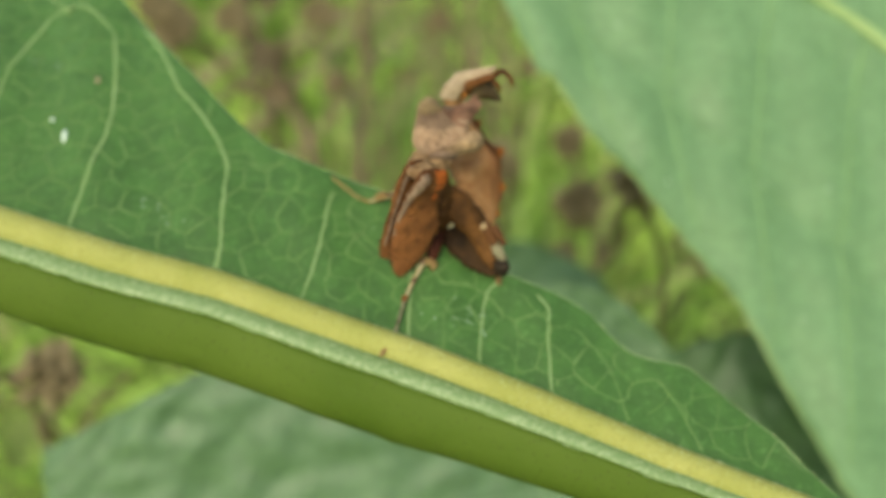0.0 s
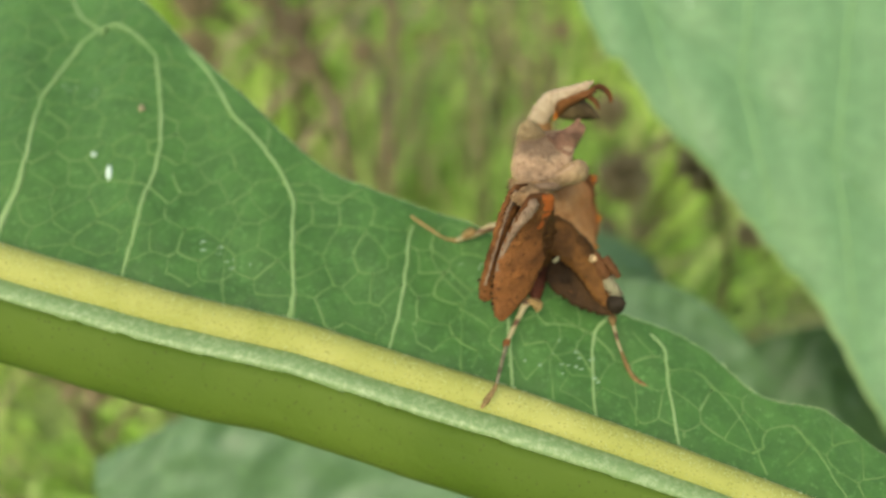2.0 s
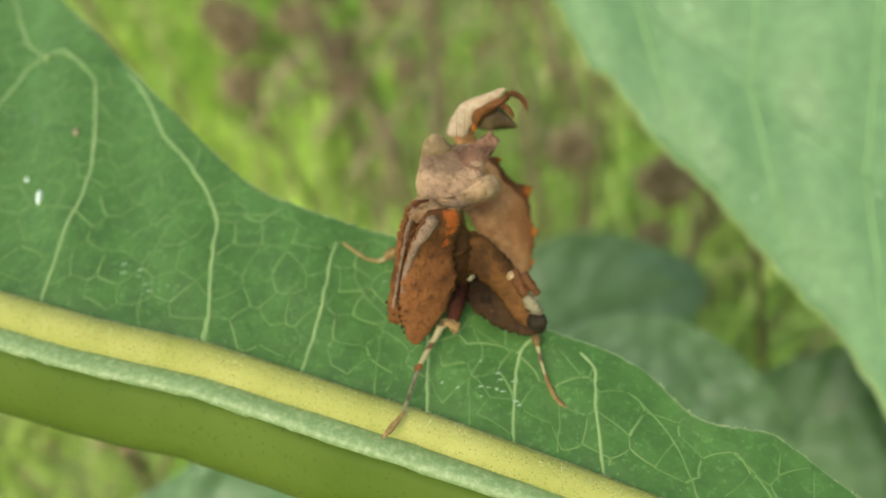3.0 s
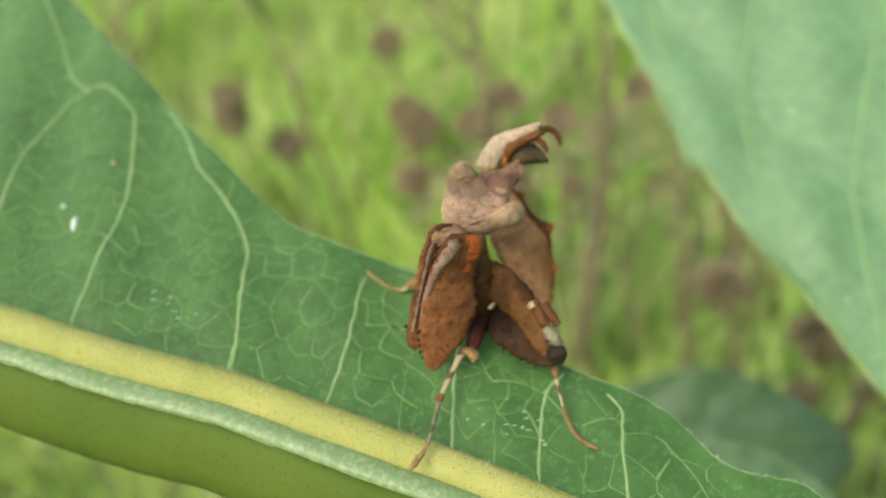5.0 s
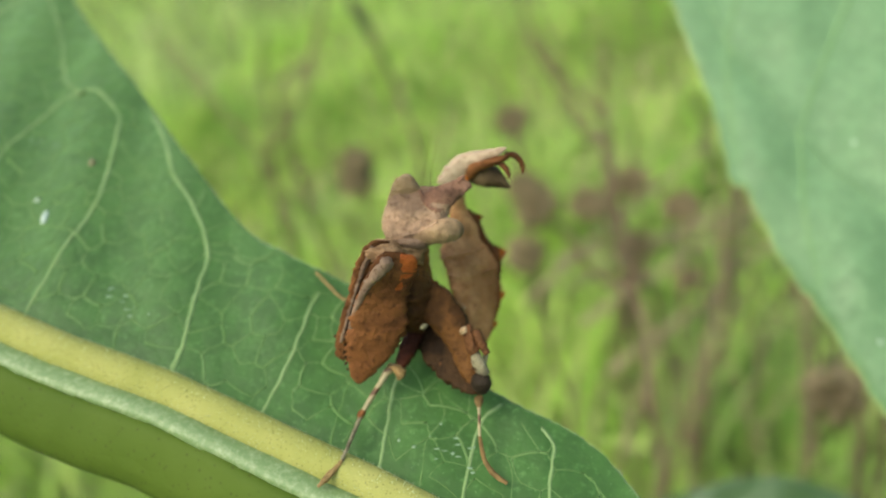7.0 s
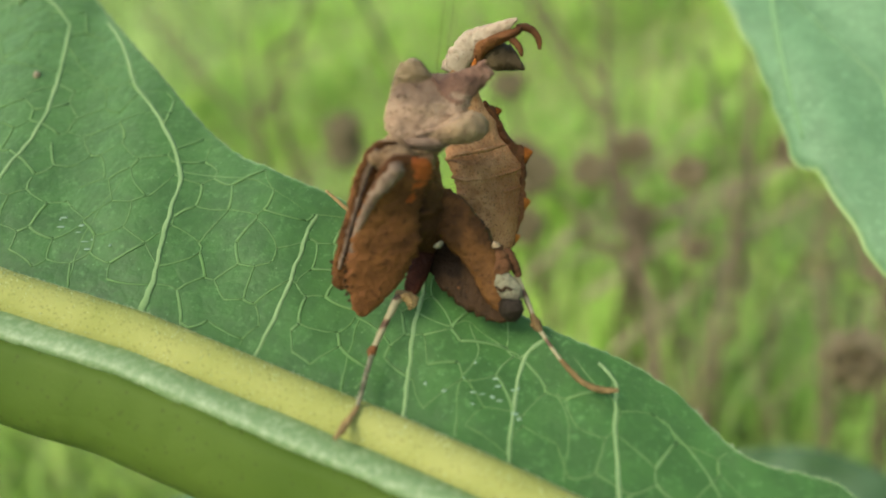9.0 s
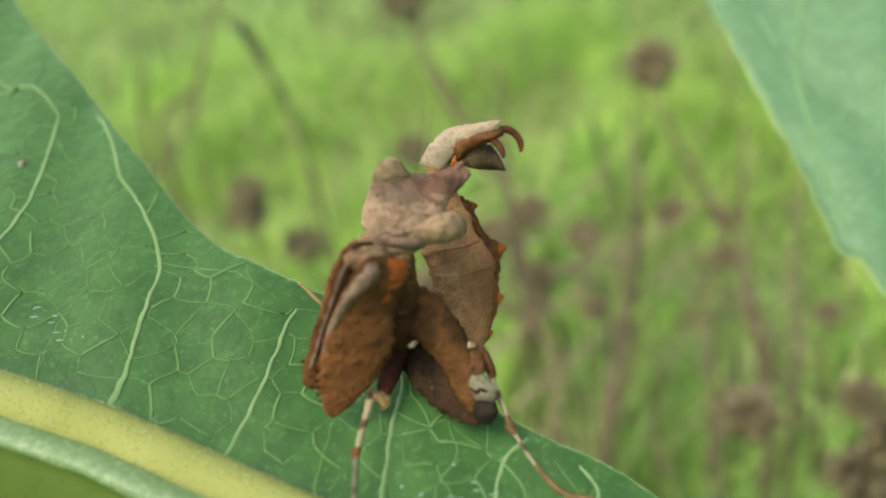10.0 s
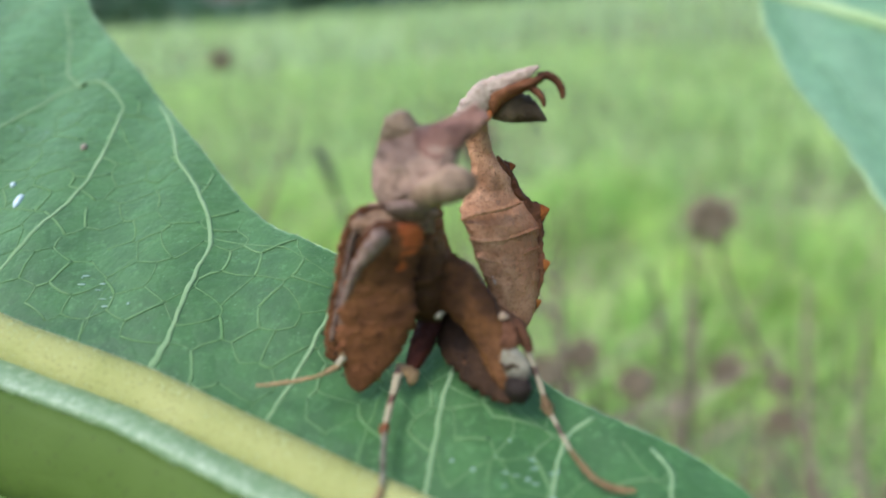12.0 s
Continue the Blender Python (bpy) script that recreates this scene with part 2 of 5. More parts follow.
def ground_material():
    s = Shader("meadow_ground", 0.9, 0.15)
    c = s.mix(s.span(s.noise(3.0, 6.0), 0.3, 0.7), (0.10, 0.13, 0.045), (0.17, 0.22, 0.07))
    c = s.mix(s.span(s.noise(24.0, 6.0), 0.52, 0.72), c, (0.15, 0.10, 0.055))
    c = s.mix(s.span(s.noise(0.12, 4.0), 0.3, 0.7, 0.0, 0.6), c, (0.20, 0.28, 0.09))
    s.colour(c)
    s.bump(s.noise(60.0, 6.0), 0.8, 0.02)
    return s.m


MAT_GROUND = ground_material()


# ---- shape helpers ----
def part(name, bm, material, parent=None, label="", smooth=True):
    """Links a bmesh as one mesh object, under a thing or a part where one is given."""
    me = bpy.data.meshes.new(name)
    bmesh.ops.recalc_face_normals(bm, faces=bm.faces)
    for face in bm.faces:
        face.smooth = smooth
    bm.to_mesh(me)
    bm.free()
    me.materials.append(material)
    ob = new(name, me)
    if parent:
        ob.parent = parent
    return tagged(ob, label)


def spline(points, n):
    """n + 1 points on a smooth line through the given ones."""
    p = [Vector(q) for q in points]
    p = [2 * p[0] - p[1], *p, 2 * p[-1] - p[-2]]
    out, spans = [], len(p) - 3
    for i in range(n + 1):
        u = min(i / n * spans, spans - 1e-6)
        k = int(u)
        u -= k
        a, b, c, d = p[k : k + 4]
        out.append(0.5 * (2 * b + (c - a) * u + (2 * a - 5 * b + 4 * c - d) * u * u + (3 * b - a - 3 * c + d) * u**3))
    return out


def tube(bm, points, radii, sides=8, rough=0.0, squash=None, seed=0.0):
    """A tapered round bar along points; squash: (axis, factor) flattens it."""
    n = len(points)
    rings = []
    side = None
    for i, p in enumerate(points):
        ahead = (points[min(i + 1, n - 1)] - points[max(i - 1, 0)]).normalized()
        if side is None:
            side = ahead.orthogonal().normalized()
        side = (side - ahead * side.dot(ahead)).normalized()
        up = ahead.cross(side)
        u = i / max(n - 1, 1) * (len(radii) - 1)
        k = min(int(u), len(radii) - 2)
        r = radii[k] + (radii[k + 1] - radii[k]) * (u - k)
        ring = []
        for j in range(sides):
            a = 2 * math.pi * j / sides
            off = (side * math.cos(a) + up * math.sin(a)) * r
            if rough:
                off *= 1 + rough * noise.noise(Vector((i * 0.9, j * 1.3, seed)))
            if squash:
                off -= squash[0] * off.dot(squash[0]) * (1 - squash[1])
            ring.append(bm.verts.new(p + off))
        rings.append(ring)
    for a, b in zip(rings, rings[1:]):
        for j in range(sides):
            bm.faces.new((a[j], a[(j + 1) % sides], b[(j + 1) % sides], b[j]))
    bm.faces.new(rings[0][::-1])
    bm.faces.new(rings[-1])


def loft(bm, sections, sides=14, rough=0.0, seed=0.0, power=1.0):
    """A closed body through sections of (centre, half axis a, half axis b)."""
    rings = []
    for i, (c, a, b) in enumerate(sections):
        c, a, b = Vector(c), Vector(a), Vector(b)
        ring = []
        for j in range(sides):
            w = 2 * math.pi * j / sides
            ca, sa = math.cos(w), math.sin(w)
            ca, sa = math.copysign(abs(ca) ** power, ca), math.copysign(abs(sa) ** power, sa)
            k = 1 + rough * noise.noise(Vector((i * 0.8, ca * 1.7, sa * 1.7 + seed))) + rough * 0.5 * noise.noise(Vector((i * 2.1, ca * 4.3, sa * 4.3 + seed)))
            ring.append(bm.verts.new((c + (a * ca + b * sa) * k) * MM))
        rings.append(ring)
    for r, q in zip(rings, rings[1:]):
        for j in range(sides):
            bm.faces.new((r[j], r[(j + 1) % sides], q[(j + 1) % sides], q[j]))
    bm.faces.new(rings[0][::-1])
    bm.faces.new(rings[-1])


def sheet(bm, grid, thick):
    """A thin plate over a grid of points, with a back and a rim."""
    rows, cols = len(grid), len(grid[0])
    top = [[bm.verts.new(p) for p in row] for row in grid]
    low = []
    for i in range(rows):
        line = []
        for j in range(cols):
            du = grid[min(i + 1, rows - 1)][j] - grid[max(i - 1, 0)][j]
            dv = grid[i][min(j + 1, cols - 1)] - grid[i][max(j - 1, 0)]
            nrm = du.cross(dv)
            nrm = nrm.normalized() if nrm.length > 1e-12 else Vector((0, 0, 1))
            line.append(bm.verts.new(grid[i][j] - nrm * thick))
        low.append(line)
    for i in range(rows - 1):
        for j in range(cols - 1):
            bm.faces.new((top[i][j], top[i + 1][j], top[i + 1][j + 1], top[i][j + 1]))
            bm.faces.new((low[i][j], low[i][j + 1], low[i + 1][j + 1], low[i + 1][j]))
    for i in range(rows - 1):
        for j in (0, cols - 1):
            bm.faces.new((top[i][j], low[i][j], low[i + 1][j], top[i + 1][j]))
    for j in range(cols - 1):
        for i in (0, rows - 1):
            bm.faces.new((top[i][j], top[i][j + 1], low[i][j + 1], low[i][j]))


def curve_at(table, x):
    """A smooth value from rows of (x, y)."""
    for (a, p), (b, q) in zip(table, table[1:]):
        if x <= b:
            u = max(0.0, (x - a) / (b - a))
            return p + (q - p) * u
    return table[-1][1]


def thing(name, label, category, group="", m=None):
    ob = new(name)
    ob.empty_display_size = 0.01
    if m:
        ob.matrix_world = m
    return tagged(ob, label, category, group)


# ---- ground and grass ----
def ground():
    bm = bmesh.new()
    xs = [-900, -120, -25, -6, -3, -1.5, -0.8, -0.4, 0, 0.4, 0.8, 1.5, 3, 6, 25, 120, 900]
    ys = [-900, -120, -25, -6, -2, -0.8, -0.2, 0.2, 0.5, 0.8, 1.1, 1.5, 2, 3, 5, 9, 25, 120, 900]
    grid = [[bm.verts.new((x, y, 0.02 * noise.noise(Vector((x * 1.7, y * 1.7, 0))) if abs(x) + abs(y) < 12 else 0.0)) for y in ys] for x in xs]
    for a, b in zip(grid, grid[1:]):
        for j in range(len(ys) - 1):
            bm.faces.new((a[j], b[j], b[j + 1], a[j + 1]))
    ob = part("ground", bm, MAT_GROUND)
    return tagged(ob, "meadow soil under grass and litter", "ground", kind="structure")


def blades(name, count, near, far, tall, wide, seed, label, mat=None):
    """Many bent grass blades in one mesh, in a ring round the plants, with a ragged rim."""
    rng = np.random.default_rng(seed)
    way = rng.uniform(0, 2 * np.pi, count)
    out = np.sqrt(rng.uniform(near**2, far**2, count)) * (1 + 0.12 * np.sin(way * 5 + seed) + 0.08 * np.sin(way * 11))
    x, y = -0.15 + out * np.cos(way), 0.45 + out * np.sin(way)
    n = len(x)
    h = rng.uniform(*tall, n) * (0.7 + 0.5 * np.sin(x * 9 + 1.3) * np.sin(y * 7))
    w = rng.uniform(*wide, n)
    face, lean, bow = rng.uniform(0, 2 * np.pi, n), rng.uniform(0, 2 * np.pi, n), rng.uniform(0.1, 1.0, n)
    verts = np.zeros((n, 9, 3))
    for k, u in enumerate((0.0, 0.35, 0.62, 0.84, 1.0)):
        out = h * bow * u**1.8 * 0.9
        cx, cy = x + np.cos(lean) * out, y + np.sin(lean) * out
        cz = h * (u - 0.42 * bow * u**2.6)
        half = w * (0.55 + 0.75 * u - 1.3 * u * u) if k < 4 else 0 * w
        px, py = np.cos(face) * half, np.sin(face) * half
        if k < 4:
            verts[:, 2 * k] = np.stack([cx - px, cy - py, cz], 1)
            verts[:, 2 * k + 1] = np.stack([cx + px, cy + py, cz + half * 0.3], 1)
        else:
            verts[:, 8] = np.stack([cx, cy, cz], 1)
    base = (np.arange(n) * 9)[:, None]
    quads = np.concatenate([base + np.array([[2 * k, 2 * k + 1, 2 * k + 3, 2 * k + 2]]) for k in range(3)])
    tris = base + np.array([[6, 7, 8]])
    me = bpy.data.meshes.new(name)
    me.from_pydata(verts.reshape(-1, 3).tolist(), [], quads.tolist() + tris.tolist())
    for p in me.polygons:
        p.use_smooth = True
    me.materials.append(mat or MAT_GRASS)
    return tagged(new(name, me), label, "grass", kind="stuff")


ground()
blades("grass", 36000, 0.0, 1.25, (0.05, 0.17), (0.0014, 0.0060), 3, "fresh green meadow grass with a few dry blades")
blades("grass", 30000, 1.1, 4.6, (0.12, 0.26), (0.003, 0.007), 4, "fresh green meadow grass further off, with a little painted haze", MAT_MEADOW_HAZE)
blades("grass", 26000, 4.2, 27.0, (0.25, 0.5), (0.012, 0.03), 6, "tall pale meadow grass far off, with painted haze", MAT_FAR_GRASS_HAZE)
blades("dry_grass", 2400, 0.0, 1.0, (0.14, 0.30), (0.0008, 0.0020), 9, "dry tan grass stems among the green", MAT_STRAW)


def hedge():
    """A far wall of leafy growth that ends the meadow."""
    rg = np.random.default_rng(12)
    n = 9000
    along, up = rg.uniform(-42, 12, n), rg.uniform(0, 1, n)
    top = 1.5 + 0.8 * np.sin(along * 0.35) + 0.5 * np.sin(along * 0.9 + 1)
    c = np.stack([along, 30 + rg.uniform(-1.2, 1.2, n) + 0.12 * along, up * top], 1)
    a, b = rg.normal(0, 0.22, (n, 3)), rg.normal(0, 0.22, (n, 3))
    verts = np.stack([c - a, c + b, c + a, c - b], 1).reshape(-1, 3)
    me = bpy.data.meshes.new("hedge")
    me.from_pydata(verts.tolist(), [], (np.arange(n)[:, None] * 4 + np.arange(4)).tolist())
    me.materials.append(MAT_DULL_LEAF)
    return tagged(new("hedge", me), "dark green hedge at the far end of the meadow", "hedge", kind="stuff")


hedge()


# ---- leaves ----
RIB_TOP = [(-86, 9), (-70, 6), (-48, -0.6), (-40, -4.0), (-28, -8.8), (-17.8, -12.2), (0, -20.0), (11.5, -25.6), (24, -31.8), (36.8, -37.8), (46, -43)]
LEAF_TOP = [(-86, 12), (-83, 30), (-76, 50), (-66, 61), (-56, 58), (-49, 50), (-44, 41.5), (-36.3, 31), (-31.2, 24.8), (-24.5, 15.6), (-18.3, 7.8), (-14.3, 3.5), (-10, 0.7), (-5.6, -1.1), (-2, -2.8), (3, -6.9), (8, -12.0), (10.2, -13.6), (12.6, -15.0), (16, -16.5), (18.7, -18.3), (20.3, -20.9), (21.5, -22.8), (23.4, -23.9), (27.8, -24.9), (29.6, -26.5), (31.5, -28.9), (34.6, -32.3), (36.6, -35.6), (41, -40.6), (46, -43)]


def smooth_table(table, x):
    return sum(curve_at(table, x + d) for d in (-0.6, -0.3, 0.0, 0.3, 0.6)) / 5


def blade_z(x, y):
    """Gentle swell of the blade between its side veins."""
    v = noise.noise(Vector((x * 0.06, y * 0.06, 3.1))) * 0.6 - 0.2
    up = y - curve_at(RIB_TOP, x)
    return v + 0.35 * math.sin((x + 0.12 * up) * 0.55) * min(1.0, up / 8) - 0.0035 * up * up * 0.3


def vein_cells():
    """Seeds of the small cells between the veins, denser across than along the leaf."""
    rc = np.random.default_rng(17)
    seeds = []
    for i in range(-32, 20):
        for j in range(-22, 34):
            x, y = (i + 0.5 * (j % 2)) * 3.3 + rc.uniform(-1.2, 1.2), j * 2.5 - 0.25 * i + rc.uniform(-0.9, 0.9)
            if smooth_table(RIB_TOP, x) - 5 < y < smooth_table(LEAF_TOP, x) + 5:
                seeds.append((x, y))
    return np.array(seeds)


CELLS = vein_cells()


def cell_depth(x, y):
    """How far points lie inside their cell, in mm."""
    p = np.stack([x.ravel(), y.ravel()], 1)
    out = np.empty(len(p))
    for k in range(0, len(p), 4000):
        d = np.sqrt(((p[k : k + 4000, None] - CELLS[None]) ** 2).sum(2))
        d.partition(1, axis=1)
        out[k : k + 4000] = (d[:, 1] - d[:, 0]) / 2
    return out.reshape(x.shape)


def main_leaf():
    leaf = thing("plant_leaf", "large green leaf with a thick yellow midrib, underside up", "leaf")
    bm = bmesh.new()
    nx, ny = 460, 76
    flat = np.zeros((nx + 1, ny + 1, 2))
    for i in range(nx + 1):
        x = -85.5 + 131 * i / nx
        lo, hi = smooth_table(RIB_TOP, x) - 1.2, smooth_table(LEAF_TOP, x)
        hi += 0.16 * noise.noise(Vector((x * 2.1, 0, 0))) + 0.10 * noise.noise(Vector((x * 6.3, 4, 0)))
        hi = max(hi, lo + 0.3)
        flat[i, :, 0], flat[i, :, 1] = x, np.linspace(lo, hi, ny + 1)
    puff = 0.03 * np.minimum(1.0, cell_depth(flat[..., 0], flat[..., 1]) / 0.8) ** 0.7
    grid = []
    for i in range(nx + 1):
        row = []
        for j in range(ny + 1):
            x, y = flat[i, j]
            u = j / ny
            z = blade_z(x, y) + (0.25 * noise.noise(Vector((x * 0.35, 0, 8))) * max(0, u - 0.8) * 5) + puff[i, j] * min(1.0, (1 - u) * 12)
            row.append(Vector((x, y, z)) * MM)
        grid.append(row)
    sheet(bm, grid, -0.00035)
    part("blade", bm, MAT_LEAF, leaf)
    bm = bmesh.new()
    edge_line = [row[-1] for row in grid]
    tube(bm, [row[-1] + Vector((0, 0, 0.1 * MM)) for row in grid[14:-8]], [0.19 * MM, 0.19 * MM], 7, 0.5)
    part("edge", bm, MAT_VEIN, leaf, "paler toothed leaf edge")

    bm = bmesh.new()
    pts = []
    for i in range(90):
        x = -85 + 130 * i / 89
        top = smooth_table(RIB_TOP, x)
        pts.append(Vector((x - 0.7, top - 1.55, blade_z(x, top) + 0.35)) * MM)
    tube(bm, pts, [2.2 * MM, 1.95 * MM, 1.75 * MM, 1.5 * MM, 1.2 * MM], 20, 0.03)
    part("midrib", bm, MAT_RIB, leaf, "thick pale yellow midrib with tiny dark dots")

    # the other half of the leaf, rolled under along the midrib
    for name, profile, mat, label in (
        ("rolled_edge", [(2.9, 0.3), (3.2, 0.75), (3.6, 1.1), (4.1, 1.35), (4.6, 1.4), (5.0, 1.2)], MAT_RIM_SHEEN, "raised fold of the leaf with a painted silvery sheen"),
        ("lower_half", [(4.95, 1.2), (5.8, 0.85), (7.0, 0.1), (8.1, -1.0), (8.8, -2.3), (8.9, -3.8), (8.3, -5.3), (7.0, -6.6)], MAT_ROLL, "rolled-under olive green half of the leaf"),
    ):
        bm = bmesh.new()
        grid = []
        for i in range(131):
            x = -85 + 130 * i / 130
            top = smooth_table(RIB_TOP, x)
            dx = 1.0
            slope = Vector((dx * 2, smooth_table(RIB_TOP, x + dx) - smooth_table(RIB_TOP, x - dx), 0)).normalized()
            down = Vector((slope.y, -slope.x, 0))
            taper = max(0.3, min(1.0, (76 - x) / 74))
            row = []
            for k, (w, z) in enumerate(profile):
                wob = 1 + 0.05 * noise.noise(Vector((x * 0.12, k * 0.15, 5)))
                ww = 1.9 + (w - 1.9) * taper * wob
                p = Vector((x, top, blade_z(x, top))) + down * ww + Vector((0, 0, z * taper + 0.18 * noise.noise(Vector((x * 0.4, k * 0.5, 1)))))
                row.append(p * MM)
            grid.append(row)
        sheet(bm, grid, 0.0004)
        part(name, bm, mat, leaf, label)

    # short pale hairs on the edge and the midrib
    rg = random.Random(8)
    hairs, tris = [], []

    def hair(at, way):
        k = len(hairs)
        side = way.cross(Vector((0.3, 0.5, 0.8))).normalized() * 0.035 * MM
        hairs.extend([at - side, at + side, at + way])
        tris.append((k, k + 1, k + 2))

    for row in edge_line:
        for _ in range(9):
            hair(row + Vector((rg.uniform(-0.25, 0.25), 0, rg.uniform(-0.1, 0.2))) * MM, Vector((rg.uniform(-0.2, 0.2), rg.uniform(0.05, 0.38), rg.uniform(-0.1, 0.25))) * MM)
    for k in range(3600):
        x, a = rg.uniform(-60, 44), rg.uniform(-0.3, 2.6)
        top = smooth_table(RIB_TOP, x)
        r = 1.95 - 0.006 * (x + 60)
        hair(Vector((x - 0.7, top - 1.55 + r * math.cos(a), blade_z(x, top) + 0.35 + r * math.sin(a))) * MM, Vector((rg.uniform(-0.1, 0.1), 0.3 * math.cos(a), 0.3 * math.sin(a))) * MM)
    me = bpy.data.meshes.new("fuzz")
    me.from_pydata([tuple(v) for v in hairs], [], tris)
    me.materials.append(MAT_FUZZ)
    fuzz = tagged(new("fuzz", me), "short pale hairs", kind="stuff")
    fuzz.parent = leaf

    # side veins
    lines = [
        ([(-45.6, -2.2), (-43.7, 4.0), (-43.4, 7.2), (-43.0, 14.0), (-41.7, 18.1), (-39.8, 22.4), (-37.9, 24.0), (-35.7, 24.1), (-32.6, 20.8), (-31.8, 18.6), (-31.0, 11.4), (-31.1, 5.9), (-32.2, 1.4), (-32.8, -2.4), (-33.7, -6.4)], 0.28, 2),
        ([(-37.9, 24.0), (-40.4, 26.6), (-42.5, 32.1), (-44.4, 36.4), (-47.5, 42.5)], 0.22, 0),
        ([(-35.7, 24.1), (-35.8, 26.9), (-37.4, 30.9), (-39.8, 35.1), (-42.8, 38.6)], 0.16, 0),
        ([(-31.9, 19.1), (-27.2, 17.7), (-25.3, 14.7)], 0.12, 0),
        ([(-31.0, 13.7), (-27.6, 12.2), (-25.3, 10.8), (-23.9, 11.3)], 0.11, 0),
        ([(-18.8, -12.0), (-18.4, -8.9), (-18.4, -6.1), (-18.3, -2.0), (-18.3, 1.5), (-20.9, 7.0), (-23.9, 11.3), (-25.3, 14.7), (-27.0, 18.1), (-28.8, 20.7)], 0.28, 1),
        ([(-18.3, 1.5), (-14.7, 0.9), (-12.0, 0.2), (-9.6, -1.5), (-7.1, -3.3)], 0.14, 0),
        ([(-10.4, -15.8), (-8.9, -11.4), (-8.0, -7.9), (-7.4, -4.5), (-6.9, -3.0)], 0.25, 1),
        ([(-24.6, -10.4), (-24.7, -6.6), (-24.1, -3.1), (-22.6, 0.4)], 0.13, 1),
        ([(-39.6, -4.6), (-38.8, -2.3), (-36.7, -0.1)], 0.15, 1),
        ([(-4.2, -18.4), (-3.8, -15.2), (-3.1, -12.0), (-2.9, -11.1), (-5.1, -7.6), (-5.2, -5.3)], 0.16, 1),
        ([(0.1, -20.2), (0.4, -16.7), (0.8, -13.0), (1.5, -10.0), (0.6, -6.4)], 0.25, 1),
        ([(3.4, -21.6), (3.9, -17.8), (5.2, -15.5), (4.7, -13.1)], 0.15, 0),
        ([(0.8, -12.2), (3.1, -13.4), (4.5, -12.9), (5.6, -13.8), (8.1, -15.6)], 0.13, 0),
        ([(6.8, -23.2), (7.5, -19.2), (8.4, -15.9), (10.2, -14.2)], 0.215, 1),
        ([(10.2, -24.6), (10.9, -21.2), (10.4, -18.6)], 0.13, 0),
        ([(13.4, -26.2), (13.9, -21.2), (14.4, -18.2), (13.4, -16.4)], 0.215, 1),
        ([(20.5, -29.8), (19.6, -24.5), (17.2, -20.4)], 0.2, 1),
        ([(27, -33), (25.6, -28.6), (24, -26)], 0.18, 0),
        ([(-56, 2.5), (-54, 18), (-55, 34), (-50, 45)], 0.32, 1),
        ([(-70, 6.5), (-68, 25), (-66, 45)], 0.32, 1),
    ]
    twig = random.Random(31)
    small = bmesh.new()

    def lay(line, wander):
        out = []
        for k, p in enumerate(line):
            x = p.x + wander * noise.noise(Vector((p.x * 0.7, p.y * 0.7, 1.0))) + 0.05 * noise.noise(Vector((k * 1.3, p.y, 9.0)))
            out.append(Vector((x, p.y, blade_z(x, p.y) + 0.365)) * MM)
        return out

    def lay_thin(line, wander):
        return [p + Vector((0, 0, 0.02)) * MM for p in lay(line, wander)]

    for line, r, many in lines:
        bm = bmesh.new()
        if r > 0.2:
            a, b = Vector((*line[0], 0)), Vector((*line[1], 0))
            line = [tuple(a + (a - b).normalized() * 0.7)[:2]] + line
        way = spline([(*q, 0) for q in line], 9 * len(line))
        beads = [r * MM * (0.66 + 0.08 * math.sin(k * 2.2)) for k in range(14)]
        tube(bm, lay(way, 0.15), ([r * 3.0 * MM, r * 2.2 * MM, r * 1.6 * MM, r * 1.35 * MM, r * 1.15 * MM, r * 1.0 * MM] if r > 0.2 else [r * 0.7 * MM] * 3) + [(b if r > 0.2 else b * 0.7) for b in beads for _ in (0, 1)][3:] + [r * 0.4 * MM], 8, 0.4, (Vector((0, 0, 1)), 0.5))
        part("vein", bm, MAT_VEIN if r > 0.2 else MAT_NET, leaf)
    # the net of thin veins round the cells
    def inside(q):
        return smooth_table(RIB_TOP, q.x) + 0.2 < q.y < smooth_table(LEAF_TOP, q.x) - 0.3

    corners, _, faces, *_ = geometry.delaunay_2d_cdt([Vector(q) for q in CELLS.tolist()], [], [], 0, 1e-6)
    centres, sides = [], {}
    for k, face in enumerate(faces):
        a, b, c = (corners[i] for i in face)
        d = 2 * (a.x * (b.y - c.y) + b.x * (c.y - a.y) + c.x * (a.y - b.y))
        na, nb, nc = a.length_squared, b.length_squared, c.length_squared
        centres.append(Vector(((na * (b.y - c.y) + nb * (c.y - a.y) + nc * (a.y - b.y)) / d, (na * (c.x - b.x) + nb * (a.x - c.x) + nc * (b.x - a.x)) / d, 0)))
        for i in range(3):
            sides.setdefault(tuple(sorted((face[i], face[i - 1]))), []).append(k)
    for pair in sides.values():
        if len(pair) == 2:
            a, b = centres[pair[0]], centres[pair[1]]
            if 0.1 < (a - b).length < 6 and inside(a) and inside(b) and twig.random() < 0.92:
                side = Vector((a.y - b.y, b.x - a.x, 0)) * twig.uniform(-0.08, 0.08)
                r = twig.choice((0.05, 0.06, 0.08, 0.12)) * MM
                tube(small, lay_thin([a, a.lerp(b, 0.25) + side * 0.8, a.lerp(b, 0.5) + side, a.lerp(b, 0.75) + side * 0.8, b], 0.0), [r, r], 6, 0.3, (Vector((0, 0, 1)), 0.3))
    tagged(part("small_vein", small, MAT_NET, leaf), "net of thin veins", kind="stuff")

    # dried white drops and small marks on the blade
    rng = random.Random(5)

    def spot(name, x, y, a, b, mat, label, high=0.3):
        bm = bmesh.new()
